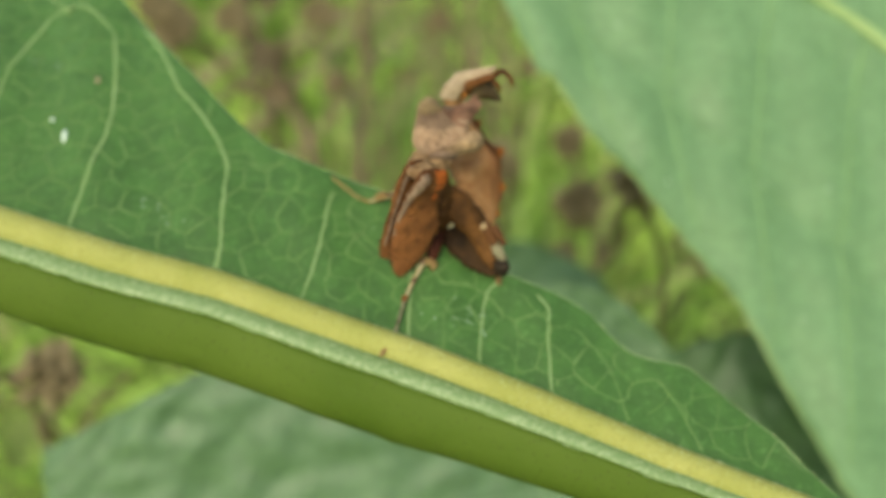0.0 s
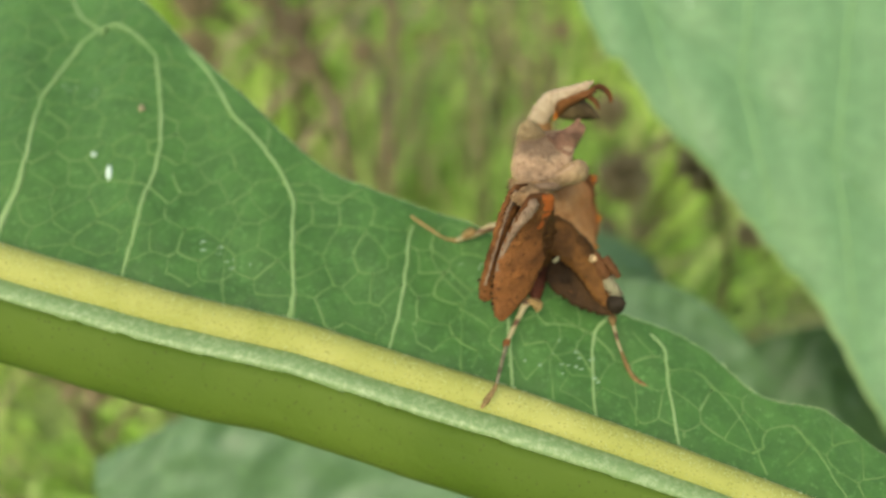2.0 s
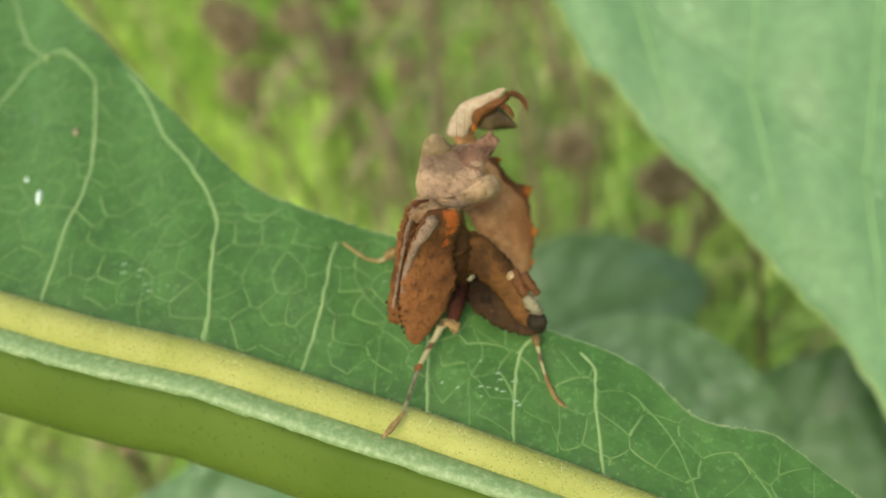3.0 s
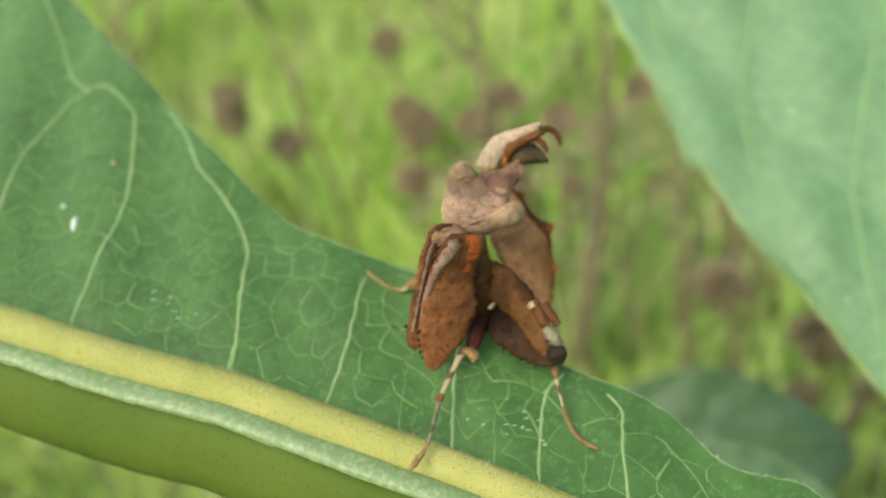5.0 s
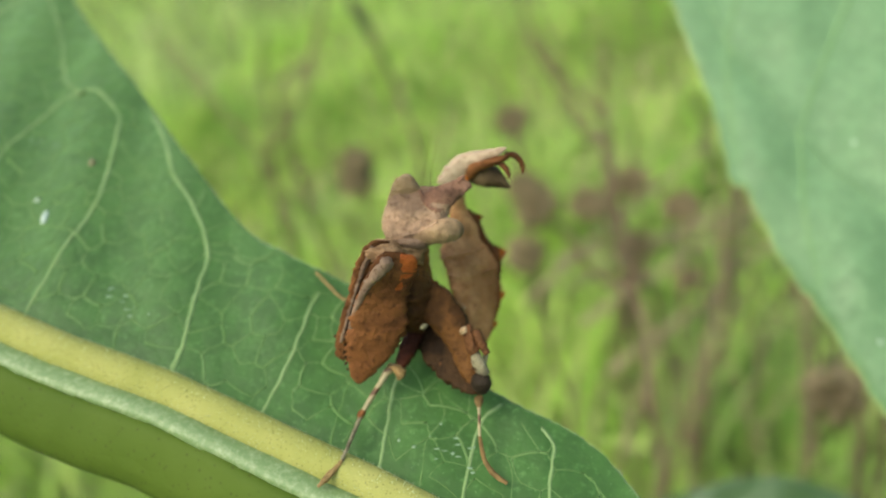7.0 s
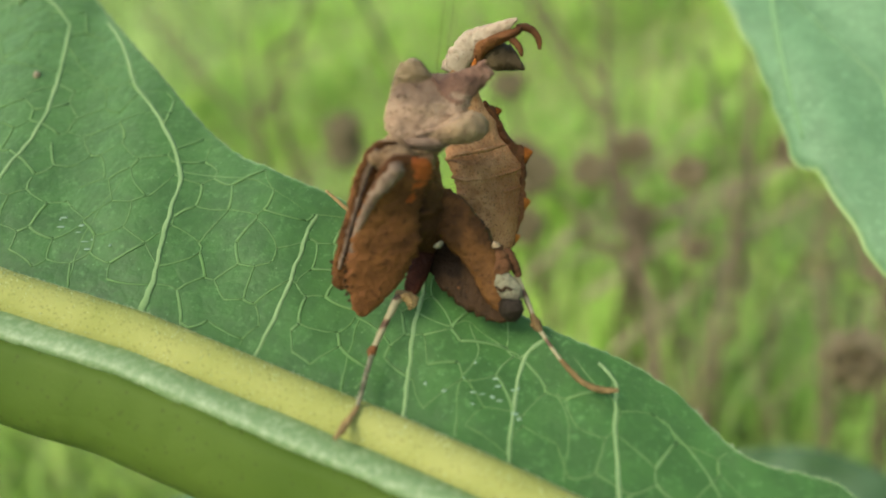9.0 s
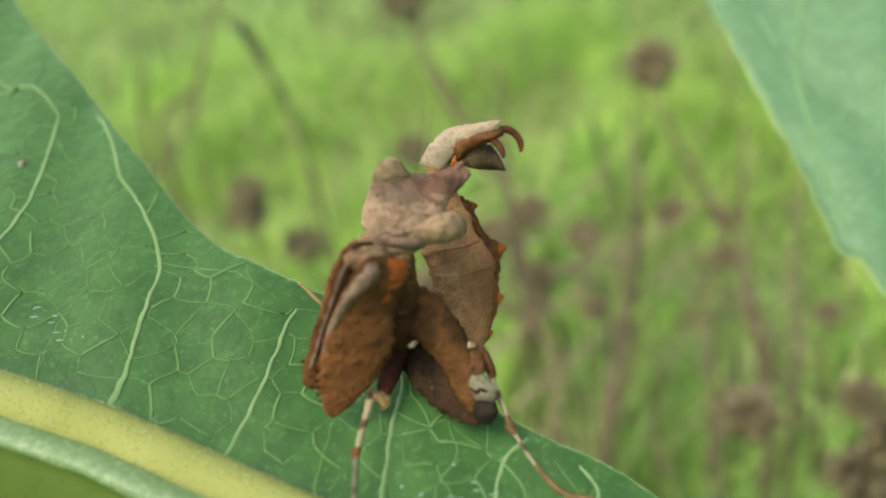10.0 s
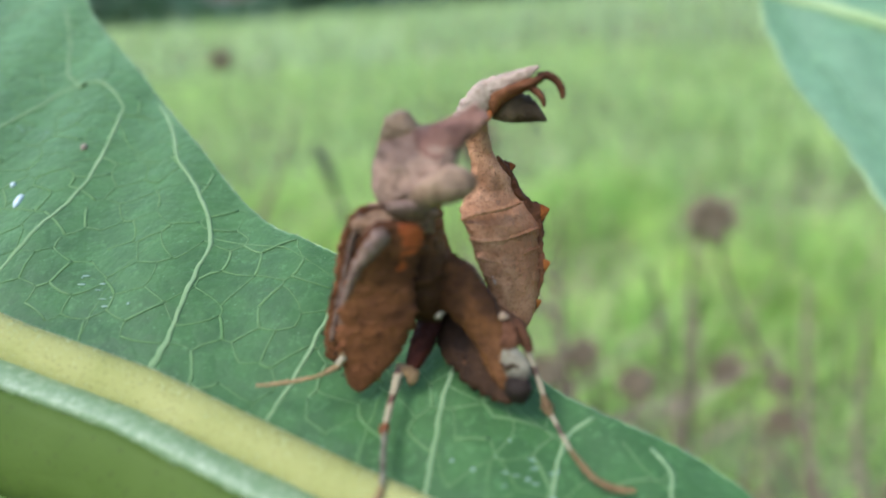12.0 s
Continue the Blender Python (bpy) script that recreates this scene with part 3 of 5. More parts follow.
        z = blade_z(x, y) + 0.42
        bmesh.ops.create_icosphere(bm, subdivisions=2, radius=1.0)
        for v in bm.verts:
            k = 1 + 0.45 * noise.noise(v.co * 1.9 + Vector((x, y, 0)))
            v.co = (Vector((v.co.x * a * k, v.co.y * b * k, v.co.z * high)) + Vector((x, y, z))) * MM
        part(name, bm, mat, leaf, label)

    spot("white_drop", -35.6, 5.2, 0.30, 0.85, MAT_SPOT, "dried white drop")
    spot("white_drop", -37.3, 7.6, 0.25, 0.3, MAT_SPOT, "dried white drop")
    spot("tan_speck", -32.9, 12.6, 0.28, 0.42, MAT_STRAW, "tan speck")
    for _ in range(34):
        k, u = rng.choice(((-24.5, -5.5), (-24.2, -5.8), (-38.5, 15.5), (-2.0, -8.0), (-26.5, -3.5))), rng.gauss(0, 1)
        x, y = k[0] + u * 1.4, k[1] - u * 0.5 + rng.gauss(0, 0.35)
        if rng.random() < 0.5:
            x, y = 5.0 + rng.gauss(0, 2.2), -18 + rng.gauss(0, 1.2)
        spot("white_fleck", x, y, rng.uniform(0.06, 0.34), rng.uniform(0.04, 0.13), MAT_SMEAR, "", 0.03)
    spot("black_bead", 16.9, -31.2, 0.7, 0.7, MAT_BLACK, "small round black bead", 0.6)
    return leaf


PLANT_LEAF = main_leaf()


def broad_leaf(label, m, length, width, base, veins, mat, vein_mat, seed, cup=0.12, teeth=0.6, group=""):
    """A broad leaf along +x, midrib at y = 0. base: half width at the stalk end as a share of the widest."""
    leaf = thing("broad_leaf", label, "leaf", group, m)

    def half(u):
        return width * 0.5 * (base * (1 - u) ** 2 + max(0.0, math.sin(math.pi * min(1.0, u * 0.93 + 0.05))) ** 0.75 * (1 - base * (1 - u) ** 3))

    def height(u, v):
        y = abs(v) * half(u)
        ridge = math.sin((u * veins - abs(v) * 1.4) * 2 * math.pi)
        return cup * y + width * 0.005 * ridge * min(1, abs(v) * 3) + width * 0.02 * noise.noise(Vector((u * 14, v * 7, seed))) + width * 0.05 * noise.noise(Vector((u * 3, v * 2, seed))) - length * 0.10 * (u - 0.45) ** 2

    bm = bmesh.new()
    grid = []
    for i in range(131):
        u = i / 130
        row = []
        for j in range(49):
            v = -1 + 2 * j / 48
            edge = 1 + teeth * 0.02 * noise.noise(Vector((u * 60, math.copysign(3, v), seed))) * abs(v) ** 6
            edge += teeth * 0.008 * math.sin(u * 420) * abs(v) ** 12
            row.append(Vector((u * length, v * half(u) * edge, height(u, v))))
        grid.append(row)
    sheet(bm, grid, -0.0004)
    part("blade", bm, mat, leaf)
    bm = bmesh.new()
    tube(bm, [Vector((u * length, 0, height(u, 0) + 0.0006)) for u in (k / 60 for k in range(-6, 61))], [width * 0.02, width * 0.014, width * 0.008, width * 0.003], 10, 0.05)
    part("midrib", bm, vein_mat, leaf)
    for k in range(1, int(veins) + 1):
        for side in (-1, 1):
            bm = bmesh.new()
            pts = []
            for q in range(15):
                w = q / 14 * 0.96
                u = (k - 0.75 + w * 1.4) / veins
                if u > 0.985:
                    break
                pts.append(Vector((u * length, side * w * half(u), height(u, w) + 0.0003)))
            if len(pts) > 3:
                tube(bm, pts, [width * 0.006, width * 0.004, width * 0.002], 6, 0.1)
                part("vein", bm, mat if vein_mat is MAT_PALE_VEIN else vein_mat, leaf)
            else:
                bm.free()
    return leaf


def big_leaf():
    """The broad pale leaf: midrib along +x at y = 0, stalk end at -x."""
    leaf = thing("broad_leaf", "broad pale green leaf with a cream midrib, stirring in the air", "leaf")
    wide = [(-98, 0.4), (-90, 8), (-75, 17), (-56, 25.5), (-44, 31), (-35, 36.5), (-32.6, 38.2), (-31, 37.2), (-20, 41), (-9, 43.6), (18, 50.5), (37, 59.5), (57.5, 70), (80, 77), (110, 77), (150, 66), (190, 45), (225, 18), (245, 0.4)]
    mid = [(-98, 0.2), (-80, 8), (-60, 18), (-33.6, 25), (0, 28), (40, 32.3), (90, 36), (140, 33), (190, 20), (245, 0.2)]

    def height(x, y):
        a, e, c = abs(y), smooth_table(wide, x), smooth_table(mid, x)
        z = 0.10 * (a - e) - 1.6 * math.exp(-((a - c) / 5) ** 2)
        z += 0.75 * math.sin((x - a * 0.7) * 0.30) * min(1, a / 8) + 1.2 * noise.noise(Vector((x * 0.022, y * 0.022, 2)))
        return z + 0.6 * noise.noise(Vector((x * 0.13, y * 0.13, 6))) - max(0.0, a - 0.86 * e) * 0.25

    bm = bmesh.new()
    grid = []
    for i in range(231):
        x = -97.5 + 342 * i / 230
        e = smooth_table(wide, x) + 0.35 * noise.noise(Vector((x * 1.3, 0, 0))) + 0.18 * math.sin(x * 3.1)
        grid.append([Vector((x, e * v, height(x, e * v))) * MM for v in (-1 + 2 * j / 60 for j in range(61))])
    sheet(bm, grid, -0.0004)
    part("blade", bm, MAT_SMOOTH_LEAF, leaf)
    for k in (0, 60):
        bm = bmesh.new()
        tube(bm, [row[k] for row in grid[2:-2]], [0.3 * MM, 0.3 * MM], 7, 0.4)
        part("edge", bm, MAT_PALE_VEIN, leaf, "yellowish toothed rim")

    def vein(name, line, r0, r1, mat):
        bm = bmesh.new()
        tube(bm, [Vector((p.x, p.y, height(p.x, p.y) + 0.35)) * MM for p in spline([(*q, 0) for q in line], 9 * len(line))], [r0 * MM, r1 * MM], 8, 0.06)
        part(name, bm, mat, leaf)

    vein("midrib", [(-125, 0), (-98, 0.1), (-40, 6), (30, 7), (110, 5), (180, 2), (243, 0)], 1.5, 0.4, MAT_PALE_VEIN)
    for side in (-1, 1):
        vein("vein", [(x, side * w) for x, w in mid[1:-1]], 0.4, 0.25, MAT_SMOOTH_LEAF)
        for k in range(13):
            x = -70 + 21 * k
            c, d = curve_at(mid, x + 16), curve_at(wide, x + 36)
            vein("vein", [(x, 6.0 + side), (x + 7, 3.0 + side * c * 0.5), (x + 16, side * c)], 0.5, 0.32, MAT_SOFT_VEIN)
            vein("vein", [(x + 16, side * c), (x + 26, side * (c + d) * 0.5), (x + 36, side * d * 0.96)], 0.45, 0.2, MAT_SOFT_VEIN)
    for x, y in ((-3, -41), (12, -30), (-26, -22), (30, -47), (22, -24)):
        bm = bmesh.new()
        bmesh.ops.create_icosphere(bm, subdivisions=1, radius=0.0003)
        bmesh.ops.translate(bm, verts=bm.verts, vec=Vector((x, y, height(x, y) + 0.4)) * MM)
        part("white_fleck", bm, MAT_SPOT, leaf)
    return leaf


BIG_LEAF = big_leaf()


def lie(x, y, z, tilt, roll, turn):
    return pose(x, y, z, roll, tilt, turn)


broad_leaf("dull green quilted leaf below the mantis leaf", lie(-0.062, 0.043, 0.350, 0, 42, 6), 0.115, 0.072, 0.45, 8, MAT_DULL_LEAF, MAT_DULL_LEAF, 5.0, 0.12, 1.0, "low leaves")
broad_leaf("dull green rounded leaf behind the mantis leaf", lie(0.012, 0.071, 0.361, 0, 42, 0), 0.055, 0.046, 0.7, 5, MAT_DULL_LEAF, MAT_DULL_LEAF, 7.0, 0.15, 1.0, "low leaves")
broad_leaf("dull green rounded leaf behind the mantis leaf", lie(0.054, 0.071, 0.335, 0, 42, -4), 0.064, 0.058, 0.7, 5, MAT_DULL_LEAF, MAT_DULL_LEAF, 9.0, 0.15, 1.0, "low leaves")
broad_leaf("dull green leaf low among the stalks", lie(-0.004, 0.140, 0.272, 0, 36, 18), 0.09, 0.056, 0.6, 5, MAT_DULL_LEAF, MAT_DULL_LEAF, 11.0, 0.15, 1.0, "low leaves")


# ---- the mantis ----
def mantis():
    m = thing("mantis_nymph", "brown dead-leaf mantis nymph with raised abdomen standing on the leaf", "mantis")
    X, Y, Z = Vector((1, 0, 0)), Vector((0, 1, 0)), Vector((0, 0, 1))

    def body(name, secs, mat, parent=m, label="", sides=14, rough=0.12, seed=0.0, power=1.0):
        bm = bmesh.new()
        if len(secs) < 20:
            n = 5 * (len(secs) - 1)
            c, a, b = (spline([q[k] for q in secs], n) for k in range(3))
            secs = list(zip(c, a, b))
        loft(bm, secs, max(sides, 18), rough, seed, power)
        return part(name, bm, mat, parent, label)

    def limb(name, pts, radii, mat, parent=m, label="", rough=0.12, n=None):
        bm = bmesh.new()
        line = [p * MM for p in spline(pts, n or 6 * len(pts))]
        tube(bm, line, [r * MM for r in radii], 9, rough, None, pts[0][0])
        return part(name, bm, mat, parent, label)

    # thorax: from the neck down behind the arms
    body("thorax", [((0.24, 12.9, 2.8), (1.44, -0.01, 0), Z * 0.80), ((0.24, 12.16, 2.8), (1.61, -0.01, 0), Z * 1.20), ((0.42, 11.34, 2.6), (1.33, -0.01, 0), Z * 1.40), ((0.79, 10.44, 2.2), (1.11, -0.01, 0), Z * 1.40), ((0.85, 9.48, 1.6), (1.1, -0.01, 0), Z * 1.40), ((1.17, 7.97, 0.6), (1.59, -0.01, 0), Z * 1.50), ((1.96, 6.18, -0.6), (2.09, -0.01, 0), Z * 1.60), ((3.71, 4.51, -1.9), (2.36, -0.01, 0), Z * 1.50), ((5.07, 3.84, -2.8), (1.49, -0.01, 0), Z * 1.20)], MAT_BROWN, rough=0.2)
    body("collar", [((-0.83, 13.32, 3.9), (1.07, -0.01, 0), Z * 0.70), ((-0.28, 12.72, 4.5), (1.88, -0.01, 0), Z * 0.90), ((-0.19, 12.07, 4.8), (2.03, -0.01, 0), Z * 1.00), ((-0.07, 11.36, 4.8), (1.75, -0.01, 0), Z * 0.80), ((0.01, 10.81, 4.4), (1.25, -0.01, 0), Z * 0.50)], MAT_TAN, rough=0.35)

    body("shoulder", [((-1.42, 12.86, 6.3), (0.7, 0, 0), Z * 0.40), ((-1.32, 12.26, 7.3), (1.29, -0.01, -0.3), Z * 0.70), ((-1.23, 11.64, 7.9), (1.54, -0.01, -0.4), Z * 0.75), ((-1.21, 11.11, 8.1), (1.24, -0.01, -0.4), Z * 0.60), ((-1.25, 10.66, 8.1), (0.67, 0, -0.2), Z * 0.30)], MAT_TAN, m, "crusty tan shoulder above the folded forelegs", 16, 0.35, 2.2)

    # head, with its origin at the neck
    NECK = Vector((-0.2, 13.0, 3.6))

    def on_head(secs):
        return [(Vector(c) - NECK, a, b) for c, a, b in secs]

    def head_limb(name, pts, radii, mat, label="", rough=0.4):
        limb(name, [Vector(p) - NECK for p in pts], radii, mat, head, label, rough)

    head = body("head", on_head([((0.82, 12.25, 4.2), (0.76, 0, 0), Z * 0.40), ((0.68, 12.52, 4.5), (1.88, -0.01, 0), Z * 0.80), ((0.93, 13.02, 4.7), (2.51, -0.02, 0), Z * 1.05), ((0.94, 13.72, 4.8), (2.74, -0.02, 0), Z * 1.25), ((1.01, 14.51, 4.8), (2.84, -0.02, 0), Z * 1.35), ((1.19, 15.3, 4.8), (2.89, -0.02, 0), Z * 1.35), ((1.41, 16.01, 4.7), (2.92, -0.02, 0), Z * 1.20), ((1.65, 16.61, 4.6), (2.92, -0.02, 0), Z * 1.00), ((1.63, 17.11, 4.4), (2.71, -0.02, 0), Z * 0.75), ((1.86, 17.4, 4.3), (2.07, -0.01, 0), Z * 0.50), ((2.1, 17.61, 4.2), (1.2, -0.01, 0), Z * 0.25)]), MAT_HEAD, m, "mauve-grey triangular head", 34, 0.05, 2.0, 0.85)
    head.location = NECK * MM
    body("crest", on_head([((2.2, 15.71, 5.2), (0.7, -1.02, 0), Z * 0.75), ((3.38, 16.47, 5), (0.63, -0.98, 0), Z * 0.65), ((4.25, 17.03, 4.6), (0.51, -0.79, 0), Z * 0.50), ((4.98, 17.55, 4.2), (0.44, -0.6, 0), Z * 0.38), ((5.46, 17.87, 3.9), (0.32, -0.44, 0), Z * 0.28), ((5.83, 17.78, 3.7), (0.08, -0.16, 0), Z * 0.12)]), MAT_CREST, head, "flat mauve-brown crest with a blunt tip", 18, 0.15, 3.0)
    head_limb("crest_tip", [(4.58, 17.7, 4.3), (4.94, 18.2, 4.1), (5.26, 18.49, 4)], [0.36, 0.28, 0.12], MAT_CREST, "", 0.3)
    body("eye", on_head([((0.18, 16.54, 4.3), (1.44, -0.01, 0), Z * 0.90), ((0.22, 17.11, 4.5), (1.37, -0.01, 0), Z * 1.05), ((0.17, 17.6, 4.6), (1.19, -0.01, 0), Z * 1.05), ((0.13, 18.07, 4.6), (0.87, -0.01, 0), Z * 0.90), ((0.11, 18.44, 4.5), (0.58, 0, 0), Z * 0.62), ((0.09, 18.7, 4.4), (0.2, 0, 0), Z * 0.20)]), MAT_EYE, head, "tan conical eye", 20, 0.12, 4.0)
    body("eye", on_head([((1.24, 12.99, 5.2), (0.11, -0.51, 0), Z * 0.70), ((2.12, 13.2, 5.5), (0.15, -0.78, 0), Z * 1.00), ((3.14, 13.49, 5.6), (0.11, -1.01, 0), Z * 1.15), ((4.16, 13.69, 5.5), (0.03, -1.09, 0), Z * 1.05), ((4.99, 13.75, 5.2), (0, -0.86, 0), Z * 0.70), ((5.46, 13.76, 5), (0, -0.35, 0), Z * 0.24)]), MAT_EYE_BROWN, head, "brown-tan conical eye", 20, 0.12, 5.0)
    head_limb("brow", [(-0.56, 18.28, 4.8), (-0.97, 17.39, 4.8), (-1.25, 16.2, 4.9), (-1.62, 15.03, 4.9), (-1.67, 13.85, 4.9), (-1.23, 13.01, 5)], [0.20, 0.24, 0.24, 0.24, 0.28, 0.20], MAT_EYE, "pale edge of the head", 0.5)
    head_limb("brow", [(-0.16, 13.13, 5.5), (0.77, 13.25, 5.9), (1.76, 13.46, 6.2), (2.62, 13.82, 6.4), (3.51, 14.34, 6.5)], [0.12, 0.16, 0.15, 0.15, 0.12], MAT_HEAD, "wrinkled ridge above the eye", 0.5)
    head_limb("brow", [(1.54, 17.12, 5.2), (2.06, 16.44, 5.6), (2.54, 15.71, 5.9), (3.31, 15.34, 5.7), (3.77, 15.53, 5.4)], [0.16, 0.19, 0.16, 0.19, 0.12], MAT_CREST, "wrinkled ridge between the eyes", 0.6)
    body("mouth", on_head([((1.33, 12.88, 5.6), (1.57, -0.01, 0), Z * 0.50), ((1.18, 12.57, 5.7), (1.64, -0.01, 0), Z * 0.55), ((1.13, 12.19, 5.5), (1.22, -0.01, 0), Z * 0.50), ((1.1, 11.94, 5), (0.67, 0, 0), Z * 0.30)]), MAT_RIDGE, head, "", 10, 0.3, 9.0)
    rg = random.Random(14)
    warts = bmesh.new()
    for _ in range(46):
        p = Vector((rg.uniform(-1.0, 3.6), rg.uniform(13.2, 16.9), 0))
        p.z = 4.9 + 1.28 * math.sqrt(max(0.0, 1 - ((p.x - 1.2) / 2.9) ** 2)) - 0.08 * abs(p.y - 14.8)
        q = bmesh.ops.create_icosphere(warts, subdivisions=1, radius=rg.uniform(0.05, 0.15) * MM)["verts"]
        bmesh.ops.translate(warts, verts=q, vec=(p - NECK) * MM)
    tagged(part("wart", warts, MAT_HEAD, head), "small warts on the head", kind="stuff")
    for x, y in ((1.7, 16.4), (2.3, 15.9)):
        bm = bmesh.new()
        tube(bm, [(Vector(p) - NECK) * MM for p in ((x, y, 5.0), (x + 0.3, y + 3, 5.3), (x + 0.8, y + 7, 4.5))], [0.018 * MM, 0.009 * MM], 5)
        part("antenna", bm, MAT_BROWN, head)

    def teeth(edge, count, size, mat, parent, seed):
        """Small uneven teeth along a worn edge."""
        rt = random.Random(seed)
        line = spline(edge, count)
        for k, p in enumerate(line):
            away = Vector((rt.uniform(-0.5, 0.5), rt.uniform(-0.9, -0.2), rt.uniform(0.0, 0.4))) * size * rt.uniform(0.5, 1.2)
            limb("spine", [tuple(p), tuple(p + away * 0.6), tuple(p + away)], [0.5 * size, 0.34 * size, 0.1 * size], mat, parent, "", 0.4, 4)

    # the two folded arms, broad and flat, held down before the chest
    arm = body("foreleg", [((-0.27, 11.62, 8.09), (0.75, 0, -0.6), Z * 0.30), ((-0.25, 10.81, 7.8), (1.53, -0.01, -1.1), Z * 0.50), ((-0.47, 9.87, 7.47), (1.84, -0.01, -1.2), Z * 0.55), ((-1.1, 8.73, 7.07), (1.86, -0.01, -1.1), Z * 0.55), ((-1.66, 7.38, 6.6), (1.92, -0.01, -1), Z * 0.50), ((-1.86, 5.99, 6.13), (2.23, -0.01, -1), Z * 0.50), ((-2.27, 4.57, 5.67), (2.27, -0.01, -0.9), Z * 0.45), ((-2.75, 3.33, 5.27), (2, -0.01, -0.7), Z * 0.45), ((-3.28, 2.08, 4.87), (1.47, -0.01, -0.4), Z * 0.40), ((-3.61, 1.22, 4.6), (1.03, 0, -0.3), Z * 0.40), ((-3.91, 0.58, 4.4), (0.57, 0, -0.1), Z * 0.30), ((-3.99, 0.23, 4.29), (0.18, 0, 0), Z * 0.12)], MAT_ORANGE, m, "broad orange-brown folded foreleg", 22, 0.2, 1.0, 0.75)
    limb("ridge", [(-0.85, 11.1, 8.31), (-0.99, 10.65, 8.47), (-1.6, 9.91, 8.44), (-2.43, 8.95, 8.17), (-3.26, 7.62, 7.71), (-3.96, 6.06, 7.05), (-4.46, 4.24, 6.25)], [0.45, 0.74, 0.63, 0.45, 0.34, 0.27, 0.20], MAT_RIDGE, arm, "grey-brown ridge", 0.3, 30)
    body("coxa", [((0.63, 11.45, 7.63), (0.49, 0, -0.3), Z * 0.20), ((0.64, 11.11, 7.51), (0.78, 0, -0.5), Z * 0.33), ((0.59, 10.59, 7.32), (0.86, 0, -0.55), Z * 0.36), ((0.43, 9.87, 7.07), (0.84, 0, -0.55), Z * 0.36), ((0.11, 9.11, 6.8), (0.64, 0, -0.4), Z * 0.34), ((-0.26, 8.29, 6.52), (0.37, 0, -0.2), Z * 0.25), ((-0.42, 7.83, 6.36), (0.12, 0, 0), Z * 0.08)], MAT_COXA, arm, "deep orange upper arm", 14, 0.15, 6.0)
    teeth([(-2.1, 2.9, 5.0), (-2.6, 2.3, 4.7), (-3.3, 1.4, 4.5), (-4.1, 0.5, 4.4), (-4.6, 1.0, 4.6)], 11, 0.4, MAT_ORANGE, arm, 3)
    teeth([(-4.8, 1.6, 5.2), (-4.9, 3.2, 6.0), (-4.7, 4.8, 6.6)], 6, 0.34, MAT_DARK, arm, 4)
    arm = body("foreleg", [((-1.52, 12.61, 7.82), (0.64, 0, -0.3), Z * 0.30), ((-1.8, 11.95, 7.6), (1.04, -0.01, -0.7), Z * 0.45), ((-2.29, 10.83, 7.24), (1.18, -0.01, -0.8), Z * 0.50), ((-2.81, 9.7, 6.87), (1.11, -0.01, -0.8), Z * 0.50), ((-3.38, 8.15, 6.39), (1.07, -0.01, -0.7), Z * 0.50), ((-4.02, 6.57, 5.91), (1, 0, -0.6), Z * 0.50), ((-4.6, 4.96, 5.42), (0.93, 0, -0.5), Z * 0.45), ((-5.09, 3.72, 5.06), (0.8, 0, -0.4), Z * 0.40), ((-5.28, 2.72, 4.77), (0.69, 0, -0.3), Z * 0.35), ((-5.27, 2.3, 4.65), (0.32, 0, 0), Z * 0.12)], MAT_BROWN, m, "broad brown folded foreleg", 22, 0.2, 3.0, 0.75)
    limb("ridge", [(-2.06, 12.08, 8.1), (-3.04, 10.38, 7.69), (-3.76, 8.56, 7.11), (-4.61, 6.21, 6.35), (-5.41, 3.9, 5.55)], [0.41, 0.32, 0.27, 0.23, 0.20], MAT_RIDGE, arm, "grey-brown ridge", 0.3, 28)
    teeth([(-5.9, 4.4, 5.6), (-5.9, 3.3, 5.0), (-5.6, 2.5, 4.5), (-5.0, 2.7, 4.6)], 8, 0.36, MAT_DARK, arm, 5)

    body("hip", [((0.95, 11, 3.2), (0.74, 0, 0), Z * 0.80), ((0.8, 9.89, 3.5), (1.06, -0.01, -0.2), Z * 1.20), ((0.58, 8.46, 3.5), (1.43, -0.01, -0.4), Z * 1.40), ((0.43, 7.14, 3.2), (1.65, -0.01, -0.5), Z * 1.40), ((0.39, 6.04, 2.8), (1.58, -0.01, -0.5), Z * 1.20), ((0.52, 5.17, 2.3), (1.09, 0, -0.4), Z * 0.90), ((0.61, 4.62, 1.8), (0.55, 0, 0), Z * 0.40)], MAT_THIGH, m, "dark brown hip", 14, 0.3, 4.4)
    body("hip_mark", [((1.27, 5.22, 4), (0, -0.04, 0), Z * 0.06), ((1.53, 5.27, 4.2), (0, -0.2, 0), Z * 0.12), ((1.77, 5.39, 4.2), (0, -0.24, 0), Z * 0.12), ((2.01, 5.5, 4), (0, -0.08, 0), Z * 0.06)], MAT_WHITE, m, "small cream spot", 10, 0.2, 1.4)

    # walking leg with the broad lobed thigh
    leg = body("hind_leg", [((0.79, 8.27, 2.2), (0.77, 1.58, 0), Z * 0.90), ((2.14, 7.44, 2.7), (1.01, 1.49, 0), Z * 0.95), ((3.39, 6.29, 3), (1.04, 1.24, 0), Z * 0.85), ((4.37, 5.06, 3.2), (1.08, 0.95, 0), Z * 0.75), ((4.94, 3.71, 3.4), (0.99, 0.53, 0), Z * 0.65), ((5.43, 2.2, 3.6), (0.82, 0.33, 0), Z * 0.55), ((5.91, 1.07, 3.8), (0.7, 0.16, 0), Z * 0.50), ((6.27, 0.26, 3.9), (0.37, 0, 0), Z * 0.25)], MAT_THIGH, m, "brown lobed thigh with banded shin", 20, 0.16, 5.0, 0.85)
